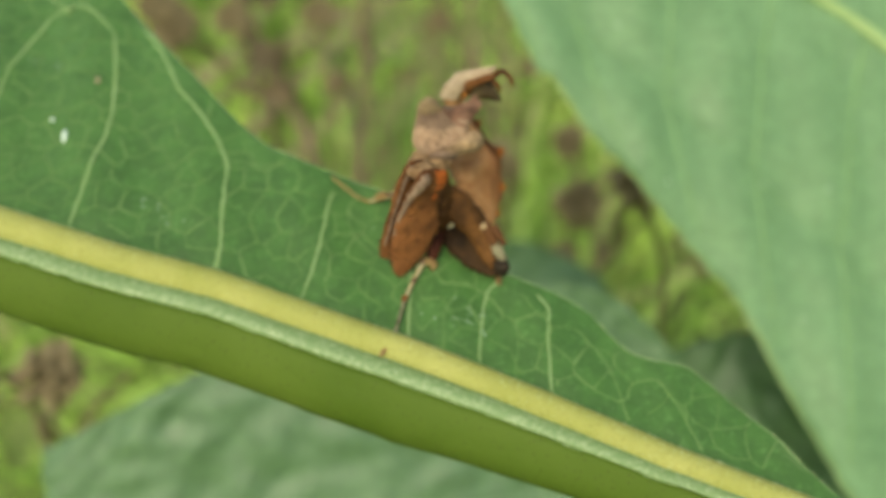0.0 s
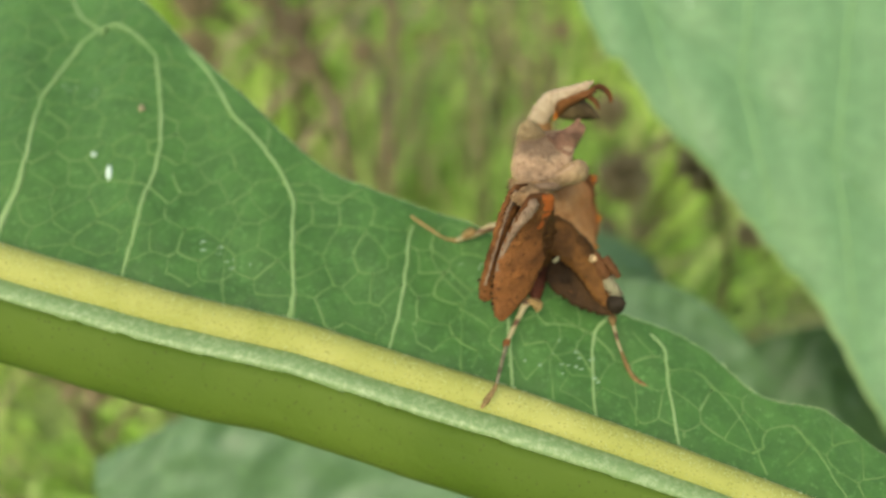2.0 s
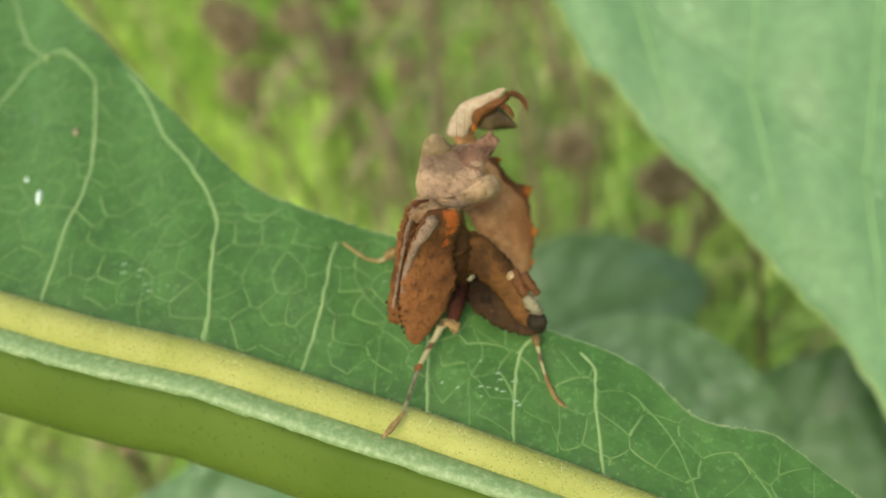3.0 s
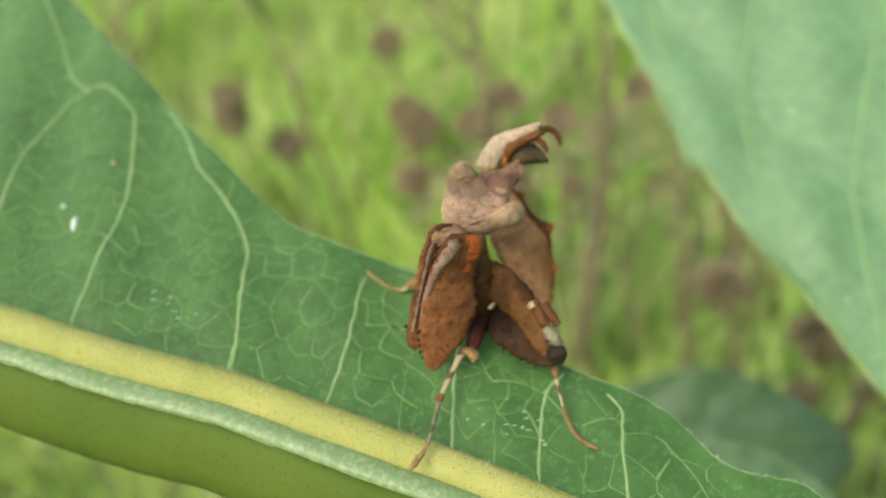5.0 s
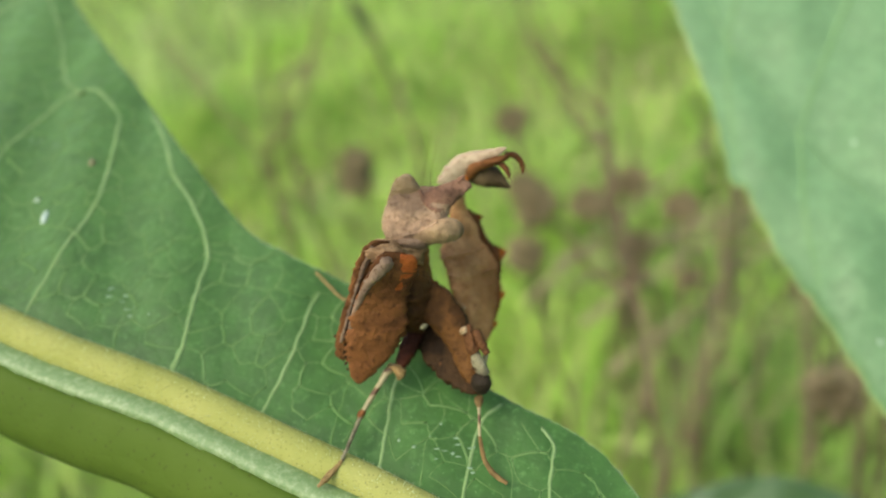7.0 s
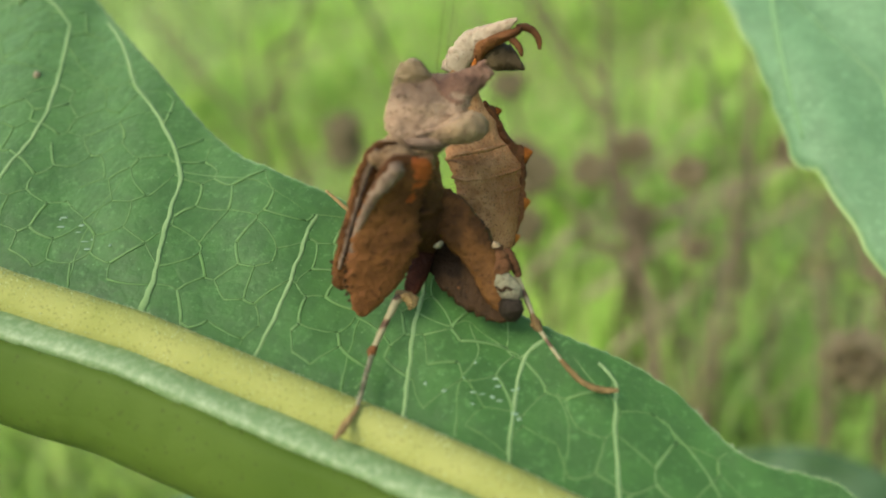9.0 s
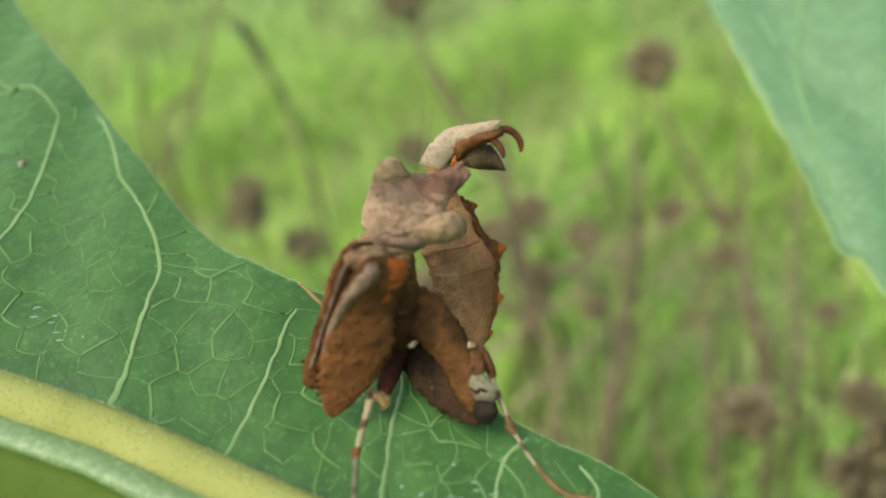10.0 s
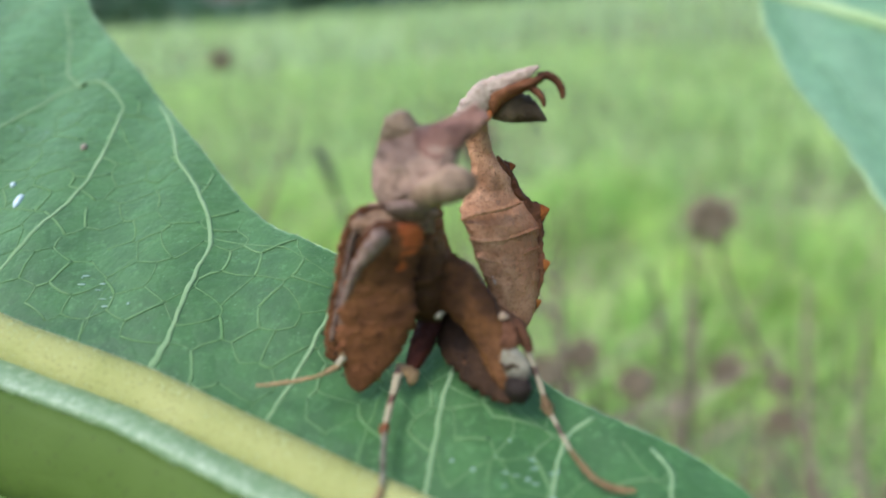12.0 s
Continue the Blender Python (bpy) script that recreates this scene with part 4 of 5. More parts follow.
    body("lobe", [((0.95, 4.71, 0.9), (0.31, 0.69, -0.1), Z * 0.30), ((1.82, 4.08, 1.5), (0.73, 1.28, -0.4), Z * 0.40), ((2.98, 3.12, 2.2), (0.89, 1.43, -0.5), Z * 0.40), ((4.24, 1.94, 2.9), (0.92, 1.17, -0.4), Z * 0.40), ((5.34, 0.86, 3.5), (0.74, 0.83, -0.3), Z * 0.40), ((6.27, 0.09, 3.9), (0.53, 0.49, -0.2), Z * 0.30), ((6.76, -0.22, 4), (0.16, 0.16, 0), Z * 0.10)], MAT_DARK, leg, "dark brown lobe", 20, 0.25, 6.0, 0.85)
    limb("margin", [(2.01, 2.61, 2.1), (2.86, 2.16, 2.6), (3.82, 1.58, 3), (4.76, 0.78, 3.5), (5.74, 0.01, 3.9)], [0.17, 0.29, 0.29, 0.25, 0.16], MAT_RUST, leg, "rust-brown margin of the lobe", 0.5)
    body("knee", [((6.68, 1.45, 3.9), (0.45, 0, 0), Z * 0.40), ((6.79, 1.17, 4.2), (0.81, 0, 0), Z * 0.75), ((6.8, 0.58, 4.4), (0.91, 0, 0), Z * 0.80), ((6.84, 0.03, 4.3), (0.67, 0, 0), Z * 0.60), ((6.87, -0.35, 4.2), (0.29, 0, 0), Z * 0.20)], MAT_KNEE, leg, "black knee", 14, 0.1)
    FOLD = Vector((6.4, 2.32, 3.9))

    def on_fold(secs):
        return [(Vector(c) - FOLD, a, b) for c, a, b in secs]

    fold = body("shin", on_fold([((5.88, 3.26, 3.5), (0.62, 0.2, 0), Z * 0.45), ((6.32, 2.55, 3.8), (0.78, 0.29, 0), Z * 0.55), ((6.72, 1.88, 4), (0.82, 0.33, 0), Z * 0.55), ((7.08, 1.19, 4.1), (0.65, 0.24, 0), Z * 0.45)]), MAT_WHITE, m, "cream shin with brown bands", 14, 0.1)
    fold.location = FOLD * MM
    body("band", on_fold([((5.62, 5.39, 2.7), (0.25, 0.04, 0), Z * 0.20), ((5.66, 5.03, 2.9), (0.66, 0.12, 0), Z * 0.45), ((5.81, 4.39, 3.2), (0.78, 0.16, 0), Z * 0.55), ((6.05, 3.63, 3.5), (0.86, 0.24, 0), Z * 0.60), ((6.21, 3.1, 3.6), (0.7, 0.24, 0), Z * 0.50)]), MAT_RUST_DARK, fold, "knobbly brown band", 14, 0.3)
    body("band", on_fold([((5.45, 5.46, 3.1), (0.21, 0, 0), Z * 0.20), ((5.61, 5.27, 3.3), (0.45, 0.08, 0), Z * 0.35), ((5.77, 5.03, 3.4), (0.41, 0.08, 0), Z * 0.30)]), MAT_EYE, fold, "pale cap of the band", 10, 0.2)
    pts, radii = [(5.73, 2.25, 4.3), (6.13, 1.95, 4.5), (6.45, 2.19, 4.5), (6.86, 2.02, 4.45), (7.12, 2.19, 4.2)], [0.08, 0.12, 0.12, 0.12, 0.08]
    limb("band", [Vector(p) - FOLD for p in pts], radii, MAT_DARK, fold, "thin dark zigzag band", 0.2)
    pts, radii = [(6.54, 4.84, 2.7), (6.86, 4.19, 2.9), (7.26, 3.37, 3.1), (7.5, 2.8, 3.2)], [0.37, 0.46, 0.37, 0.25]
    limb("shin_edge", [Vector(p) - FOLD for p in pts], radii, MAT_RUST_DARK, fold, "", 0.4)
    KNEE = Vector((7.1, 3.45, 3))

    def off(points, at):
        return [Vector(p) - at for p in points]

    def jointed(name, pts, radii, at, mat, parent, label="", rough=0.3):
        return limb(name, off(pts, at), radii, mat, parent, label, rough)

    shin = jointed("lower_leg", [(7.1, 3.45, 3), (7.5, 2.39, 3.2), (7.98, 1.18, 3.5), (8.44, -0.08, 3.9), (8.74, -0.77, 4.2), (9.48, -1.93, 4.99), (10.22, -2.94, 5.9)], [0.25, 0.23, 0.21, 0.18, 0.18, 0.14, 0.12], KNEE, MAT_BAND, m, "thin cream and brown banded lower leg")
    shin.location = KNEE * MM
    jointed("joint", [(8.36, 0.08, 3.9), (8.62, -0.57, 4.2), (8.93, -1.06, 4.4)], [0.20, 0.41, 0.16], KNEE, MAT_TARSUS, shin, "tan-brown joint", 0.4)
    jointed("foot", [(10.15, -2.83, 5.83), (11.26, -4.04, 6.46), (12.06, -4.56, 6.61), (12.96, -4.79, 6.81), (13.95, -4.79, 6.96)], [0.16, 0.20, 0.23, 0.23, 0.16], KNEE, MAT_TARSUS, shin, "orange-brown foot", 0.35)

    leg = limb("middle_leg", [(1.04, 5.83, 0.9), (0.39, 4.52, 1.6), (-0.04, 3.24, 2.4), (-0.46, 2.07, 3.1), (-0.78, 1.64, 3.3)], [0.64, 0.85, 0.84, 0.62, 0.37], MAT_DARK_RED, m, "dark red thigh with thin banded shin", 0.25)
    body("knee", [((-1.44, 2, 3.2), (0.17, 0, 0), Z * 0.20), ((-1.09, 1.75, 3.5), (0.58, 0.16, 0), Z * 0.45), ((-0.51, 1.39, 3.6), (0.54, 0.08, 0), Z * 0.45), ((-0.42, 0.91, 3.7), (0.37, 0, 0), Z * 0.35), ((-0.59, 0.58, 3.7), (0.12, 0, 0), Z * 0.10)], MAT_TARSUS, leg, "tan and brown knee", 12, 0.3)
    MID = Vector((-1.02, 1.66, 3.4))
    mid = jointed("middle_shin", [(-0.93, 1.66, 3.4), (-1.48, 1.38, 3.8), (-1.89, 0.48, 4.59), (-2.37, -0.57, 5.49), (-2.82, -1.73, 6.5)], [0.33, 0.37, 0.26, 0.24, 0.20], MID, MAT_BAND, m, "cream and brown banded shin", 0.2)
    mid.location = MID * MM
    jointed("joint", [(-2.69, -1.46, 6.27), (-2.89, -1.83, 6.56), (-2.98, -2.18, 6.8)], [0.20, 0.35, 0.16], MID, MAT_RUST, mid, "rust-brown joint", 0.4)
    jointed("lower_leg", [(-2.85, -1.83, 6.56), (-3.15, -3.45, 8), (-3.39, -4.88, 9.37)], [0.20, 0.18, 0.16], MID, MAT_WHITE, mid, "thin pale lower leg", 0.15)
    jointed("foot", [(-3.39, -4.88, 9.37), (-3.66, -5.35, 10.08), (-4.01, -5.79, 10.91), (-4.42, -6.29, 11.75)], [0.15, 0.22, 0.29, 0.14], MID, MAT_TARSUS, mid, "orange-brown foot", 0.35)

    HIP = Vector((-1.0, 8.6, 0.0))
    far = limb("far_leg", off([(-1.0, 8.6, 0.0), (-3.2, 8.9, -0.8), (-5.2, 8.3, -1.4), (-6.9, 7.9, -2.0)], HIP), [0.6, 0.45, 0.3, 0.24], MAT_BAND, m, "thin banded far leg", 0.25)
    far.location = HIP * MM
    limb("knee", off([(-5.0, 8.6, -1.3), (-5.6, 8.5, -1.4), (-6.3, 8.1, -1.7)], HIP), [0.3, 0.55, 0.3], MAT_TARSUS, far, "tan knobbly knee", 0.5)
    limb("foot", off([(-6.8, 7.8, -2.0), (-8.2, 8.3, -2.4), (-9.6, 9.4, -3.0), (-11.2, 10.8, -3.5)], HIP), [0.2, 0.12, 0.15, 0.11], MAT_TARSUS, far, "tan foot", 0.35)

    # abdomen, raised behind the head and rolled over at its end
    abdomen = body("abdomen", [((5.77, 3.4, -2.6), (0.73, 0, -0.3), Z * 0.60), ((5.97, 4.38, -2.9), (1.28, 0.09, -0.7), Z * 0.80), ((5.98, 5.56, -3.1), (1.74, 0.13, -1.2), Z * 1.00), ((5.89, 7.16, -3.2), (2.2, 0.17, -1.7), Z * 1.20), ((5.71, 8.53, -3.3), (2.52, 0.12, -2), Z * 1.30), ((5.54, 9.91, -3.4), (2.75, 0.08, -2.2), Z * 1.40), ((5.45, 11.23, -3.5), (2.98, 0.07, -2.4), Z * 1.40), ((4.91, 12.34, -3.7), (2.85, 0.35, -2.2), Z * 1.30), ((4.46, 13.55, -3.9), (2.12, 0.35, -1.5), Z * 1.15), ((4.65, 14.75, -4.1), (1.75, 0.22, -1.1), Z * 1.05), ((4.37, 15.89, -4), (1.15, 0.13, -0.7), Z * 0.95), ((4.01, 16.99, -3.7), (0.96, 0.08, -0.5), Z * 0.85), ((3.7, 18.06, -3.2), (0.95, 0.22, -0.3), Z * 0.80), ((3.44, 19.09, -2.6), (1.08, 0.44, 0), Z * 0.70)], MAT_BELLY, m, "tan speckled abdomen with orange spines along its edge", 30, 0.07, 8.0, 0.95)
    for pts, radii in (
        ([(2.14, 11.7, -0.77), (2.85, 11.99, -0.54), (4.08, 12.23, -1.1), (5.42, 12.49, -2.04), (6.91, 12.99, -3.32)], [0.13, 0.17, 0.13, 0.18, 0.09]),
        ([(2.58, 10.38, -0.51), (3.63, 10.12, -0.85), (5.19, 10.21, -1.87), (6.81, 10.58, -3.23), (8.19, 11.06, -4.65)], [0.13, 0.18, 0.13, 0.18, 0.09]),
        ([(3.01, 9.07, -0.58), (4.06, 8.75, -1.1), (5.64, 8.86, -2.22), (7.05, 9.21, -3.45), (8.19, 9.57, -4.65)], [0.13, 0.18, 0.14, 0.18, 0.09]),
        ([(3.44, 7.75, -0.76), (4.5, 7.37, -1.38), (5.87, 7.41, -2.41), (7.1, 7.69, -3.5), (8.08, 7.99, -4.53)], [0.13, 0.18, 0.14, 0.18, 0.09]),
    ):
        limb("segment_edge", pts, radii, MAT_BELLY, abdomen, "", 0.5, 30)
    for k, (lobe, tip) in enumerate((
        ([((4.74, 15.41, -4.3), (0, -1.1, 0), Z * 0.50), ((5.68, 15.53, -4.65), (0, -0.83, 0), Z * 0.34), ((6.34, 15.74, -5), (0, -0.46, 0), Z * 0.20), ((6.67, 15.89, -5.1), (0, -0.09, 0), Z * 0.06)], [((6.29, 15.73, -4.9), (0, -0.46, 0), Z * 0.24), ((6.48, 15.82, -5), (0, -0.33, 0), Z * 0.18), ((6.77, 15.93, -5.1), (0, -0.09, 0), Z * 0.05)]),
        ([((6.24, 11.74, -5), (0, -1.69, 0), Z * 0.50), ((7.67, 11.88, -5.35), (0, -1.27, 0), Z * 0.34), ((8.68, 12.17, -5.7), (0, -0.71, 0), Z * 0.20), ((9.19, 12.39, -5.8), (0, -0.09, 0), Z * 0.06)], [((8.6, 12.17, -5.6), (0, -0.71, 0), Z * 0.24), ((8.9, 12.28, -5.7), (0, -0.51, 0), Z * 0.18), ((9.33, 12.46, -5.8), (0, -0.09, 0), Z * 0.05)]),
        ([((6.56, 7.77, -4.3), (0, -1.34, 0), Z * 0.50), ((7.7, 7.87, -4.65), (0, -1.01, 0), Z * 0.34), ((8.51, 8.08, -5), (0, -0.57, 0), Z * 0.20), ((8.91, 8.25, -5.1), (0, -0.09, 0), Z * 0.06)], [((8.45, 8.09, -4.9), (0, -0.56, 0), Z * 0.24), ((8.68, 8.17, -5), (0, -0.41, 0), Z * 0.18), ((9.03, 8.31, -5.1), (0, -0.09, 0), Z * 0.05)]),
        ([((6.23, 5.08, -3.6), (0, -1, 0), Z * 0.50), ((7.08, 5.13, -3.95), (0, -0.76, 0), Z * 0.34), ((7.69, 5.27, -4.3), (0, -0.42, 0), Z * 0.20), ((7.99, 5.39, -4.4), (0, -0.09, 0), Z * 0.06)], [((7.64, 5.28, -4.2), (0, -0.42, 0), Z * 0.24), ((7.81, 5.34, -4.3), (0, -0.3, 0), Z * 0.18), ((8.07, 5.43, -4.4), (0, -0.09, 0), Z * 0.05)]),
    )):
        body("edge_lobe", lobe, MAT_RUST, abdomen, "rust-brown edge lobe", 12, 0.3, k * 1.7)
        body("lobe_tip", tip, MAT_SPINE, abdomen, "orange lobe tip", 8, 0.25, k * 2.3)
    limb("side_edge", [(5.3, 16.59, -4.2), (6.24, 15.27, -4.9), (6.82, 13.8, -5.2), (7.78, 12.6, -5.6), (8.34, 11.09, -5.6), (8.24, 9.57, -5.4), (8.21, 8.02, -5), (7.81, 6.39, -4.6), (7.11, 4.8, -3.9)], [0.14, 0.28, 0.38, 0.43, 0.43, 0.38, 0.38, 0.33, 0.19], MAT_RUST, abdomen, "rust-brown ragged side edge", 0.6, 40)
    body("belly_mark", [((3.61, 7.63, -1.6), (0, -0.13, 0), Z * 0.10), ((3.97, 7.55, -1.3), (0.09, -0.45, 0), Z * 0.20), ((4.23, 7.38, -1.2), (0.09, -0.36, 0), Z * 0.20), ((4.41, 7.1, -1.3), (0, -0.09, 0), Z * 0.10)], MAT_CREAM, abdomen, "small cream mark", 10, 0.2, 1.0)
    body("tail_cap", [((2.67, 18.68, -2.5), (0.8, -0.36, 0), Z * 0.35), ((3.22, 19.48, -2), (0.89, -0.49, 0), Z * 0.50), ((3.81, 20.26, -1.5), (0.79, -0.61, 0), Z * 0.65), ((4.42, 20.84, -0.9), (0.52, -0.73, 0), Z * 0.70), ((5.32, 21.08, 0), (0.21, -0.64, 0), Z * 0.70), ((6.23, 21.25, 0.8), (0.13, -0.5, 0), Z * 0.60), ((7.12, 21.48, 1.5), (0.08, -0.37, 0), Z * 0.45), ((7.76, 21.73, 2), (0, -0.12, 0), Z * 0.20)], MAT_CREAM, abdomen, "cream end plate", 18, 0.28, 1.5, 0.8)
    body("tail_fold", [((4.64, 19.55, -1.2), (0.22, -0.43, 0), Z * 0.50), ((5.15, 20.15, -0.2), (0.39, -0.39, 0), Z * 0.70), ((6.06, 20.45, 0.9), (0.17, -0.38, 0), Z * 0.75), ((7.13, 20.71, 1.4), (0.13, -0.37, 0), Z * 0.60), ((7.98, 21.02, 1.7), (0.04, -0.25, 0), Z * 0.30)], MAT_RUST, abdomen, "rust-brown fold", 12, 0.25, 2.5)
    body("tail_lobe", [((4.82, 19.51, -2), (0.13, -0.53, 0), Z * 0.70), ((5.78, 19.5, -1.2), (0.09, -0.87, 0), Z * 0.95), ((6.79, 19.47, -0.5), (0.04, -1.03, 0), Z * 0.95), ((7.54, 19.16, 0), (0, -0.81, 0), Z * 0.70), ((8.07, 18.63, 0.4), (0, -0.38, 0), Z * 0.40), ((8.36, 18.31, 0.6), (0, -0.08, 0), Z * 0.10)], MAT_TAIL, abdomen, "dark brown lobe under the tail", 14, 0.2, 3.5)
    limb("tail_finger", [(7.7, 21.18, 1.5), (8.41, 21.2, 1.6), (9.03, 20.78, 1.6), (9.37, 20.14, 1.5), (9.38, 19.58, 1.4)], [0.29, 0.29, 0.27, 0.25, 0.13], MAT_RUST, abdomen, "curved rust-brown finger", 0.12)
    limb("tail_finger", [(7.29, 20.41, 1.5), (7.73, 19.95, 1.7), (7.98, 19.46, 1.7), (8.03, 19.07, 1.6)], [0.29, 0.27, 0.21, 0.10], MAT_RUST, abdomen, "curved rust-brown finger", 0.12)
    limb("tail_spine", [(4.33, 18.81, -1.4), (4.55, 19.12, -1.2), (4.64, 19.55, -1.2)], [0.13, 0.22, 0.09], MAT_SPINE, abdomen, "small orange spine", 0.2)
    m.scale = (0.95, 0.95, 0.95)
    return abdomen, m, head, NECK * MM, shin, KNEE * MM, far, HIP * MM, mid, MID * MM, fold, FOLD * MM


ABDOMEN, MANTIS, HEAD, HEAD_AT, SHIN, SHIN_AT, FAR_LEG, FAR_AT, MID_SHIN, MID_AT, FOLDED_SHIN, FOLDED_AT = mantis()


# ---- dry plants behind ----
def seed_head_mesh(seed, petals=42):
    """A ball of dry pointed husks."""
    rng = random.Random(seed)
    bm = bmesh.new()
    bmesh.ops.create_icosphere(bm, subdivisions=1, radius=0.0042)
    for k in range(petals):
        z = 1 - 1.75 * (k + 0.5) / petals
        a = k * 2.39996 + rng.uniform(-0.2, 0.2)
        d = Vector((math.sqrt(max(0, 1 - z * z)) * math.cos(a), math.sqrt(max(0, 1 - z * z)) * math.sin(a), z)).normalized()
        r = rng.uniform(0.0075, 0.0105)
        bend = d + Vector((rng.uniform(-0.25, 0.25), rng.uniform(-0.25, 0.25), -0.15))
        tube(bm, [d * 0.003, d * 0.0062, bend.normalized() * r], [0.0008, 0.0017, 0.0009], 5, 0.2, None, k)
    me_ob = part("seed_head", bm, MAT_HUSK, None, "", False)
    me = me_ob.data
    bpy.data.objects.remove(me_ob)
    return me


HEADS = [seed_head_mesh(k) for k in range(3)]


def dry_plant(stalks, heads=(), curls=(), mat=MAT_STALK, label="dry brown stalk with withered round seed heads in the grass"):
    """stalks: lines of points and a radius; heads: places and sizes; curls: lines of withered leaves."""
    first = Vector(stalks[0][0][0])
    plant = thing("dry_plant", label, "dry plant", "dry plants", Matrix.Translation((first.x, first.y, 0)))
    o = Vector((first.x, first.y, 0))
    for line, r in stalks:
        bm = bmesh.new()
        pts = [p - o + Vector((noise.noise(p * 31), noise.noise(p * 37 + Vector((5, 0, 0))), 0)) * 0.003 for p in spline(line, 7 * len(line))]
        tube(bm, pts, [r * 1.15, r, r * 0.8, r * 0.4], 7, 0.25, None, first.x)
        part("stalk", bm, mat, plant)
    for k, (p, size) in enumerate(heads):
        ob = new("seed_head", HEADS[k % 3])
        ob.parent = plant
        ob.location = Vector(p) - o
        ob.rotation_euler = (0.5 * math.sin(k * 2.1 + first.x * 40), 0.5 * math.cos(k * 1.7), k * 1.3)
        ob.scale = (size, size, size)
    for line, w in curls:
        bm = bmesh.new()
        grid = []
        for i, p in enumerate(spline(line, 16)):
            u = i / 16
            half = w * (0.25 + 1.5 * u * (1 - u)) * (1 + 0.4 * noise.noise(Vector((u * 5, w * 900, 1))))
            a = 2.5 * u + 0.5
            side = Vector((math.cos(a), 0.5 * math.sin(a), 0.25))
            lift = Vector((0, 0.5, 0.2))
            grid.append([p - o - side * half + lift * half * 0.8, p - o, p - o + side * half + lift * half * 0.8])
        sheet(bm, grid, 0.0004)
        part("withered_leaf", bm, MAT_CURL, plant, "dark withered hanging leaf")
    return plant


def foot(p, dx=0.0, dy=0.02):
    """The place on the ground from which a stalk rises."""
    return (p[0] + dx, p[1] + dy, -0.005)


dry_plant([([foot((-0.05, 0.317)), (-0.05, 0.317, 0.153), (-0.068, 0.352, 0.211), (-0.086, 0.364, 0.236), (-0.092, 0.377, 0.261), (-0.097, 0.40, 0.30), (-0.10, 0.41, 0.34)], 0.0028),
           ([(-0.068, 0.352, 0.211), (-0.092, 0.35, 0.223), (-0.106, 0.35, 0.25), (-0.129, 0.343, 0.268)], 0.0024),
           ([(-0.068, 0.352, 0.211), (-0.063, 0.352, 0.235), (-0.048, 0.353, 0.253)], 0.0012)],
          [((-0.128, 0.347, 0.277), 1.2)],
          [([(-0.063, 0.349, 0.226), (-0.056, 0.352, 0.243), (-0.048, 0.353, 0.253)], 0.0018), ([(-0.048, 0.353, 0.253), (-0.038, 0.341, 0.242), (-0.029, 0.323, 0.225), (-0.03, 0.312, 0.214)], 0.0026)])
dry_plant([([foot((-0.033, 0.335)), (-0.033, 0.335, 0.155), (-0.028, 0.376, 0.207), (-0.026, 0.419, 0.258), (-0.024, 0.43, 0.275)], 0.0017)])
dry_plant([([foot((0.06, 0.27)), (0.05, 0.299, 0.231), (0.04, 0.312, 0.256), (0.034, 0.334, 0.289), (0.030, 0.36, 0.33)], 0.0022)])
dry_plant([([foot((0.062, 0.30)), (0.062, 0.328, 0.204), (0.056, 0.363, 0.248), (0.056, 0.40, 0.30)], 0.0020)])
dry_plant([([foot((-0.01, 0.381)), (-0.01, 0.381, 0.09), (-0.006, 0.418, 0.15), (0.021, 0.446, 0.200)], 0.0014), ([(-0.006, 0.418, 0.15), (0.012, 0.47, 0.19), (0.019, 0.496, 0.204)], 0.0012)], [((0.021, 0.449, 0.205), 1.0), ((0.019, 0.496, 0.207), 1.0)])
dry_plant([([foot((-0.1, 0.37)), (-0.09, 0.385, 0.15), (-0.084, 0.395, 0.205)], 0.0016), ([(-0.09, 0.385, 0.15), (-0.075, 0.40, 0.21), (-0.081, 0.39, 0.255)], 0.0016)], [((-0.081, 0.39, 0.262), 1.2), ((-0.084, 0.396, 0.213), 1.1)])
dry_plant([([foot((0.09, 0.42)), (0.085, 0.415, 0.1), (0.08, 0.41, 0.19)], 0.0016), ([(0.085, 0.415, 0.1), (0.03, 0.44, 0.18), (-0.011, 0.451, 0.228)], 0.0014)], [((0.08, 0.41, 0.197), 0.9), ((-0.011, 0.451, 0.233), 1.2)])
dry_plant([([foot((0.093, 0.25)), (0.10, 0.235, 0.2), (0.098, 0.220, 0.285), (0.084, 0.219, 0.281), (0.074, 0.212, 0.276)], 0.0018), ([(0.10, 0.235, 0.2), (0.09, 0.26, 0.235), (0.08, 0.269, 0.254)], 0.0014), ([(0.10, 0.235, 0.15), (0.085, 0.22, 0.20), (0.074, 0.215, 0.232)], 0.0014)],
          [((0.074, 0.212, 0.274), 1.25), ((0.080, 0.269, 0.258), 1.0), ((0.074, 0.215, 0.236), 0.8)])
dry_plant([([foot((0.154, 0.25)), (0.157, 0.245, 0.1), (0.154, 0.238, 0.2)], 0.0016)], [((0.154, 0.238, 0.205), 0.9)])
dry_plant([([foot((0.06, 0.205)), (0.07, 0.208, 0.12), (0.088, 0.214, 0.208), (0.111, 0.225, 0.258), (0.12, 0.23, 0.28)], 0.0017)])
dry_plant([([foot((0.095, 0.12)), (0.088, 0.120, 0.25), (0.081, 0.122, 0.314), (0.072, 0.131, 0.349), (0.064, 0.132, 0.361)], 0.0011)], [((0.064, 0.132, 0.364), 0.75)])
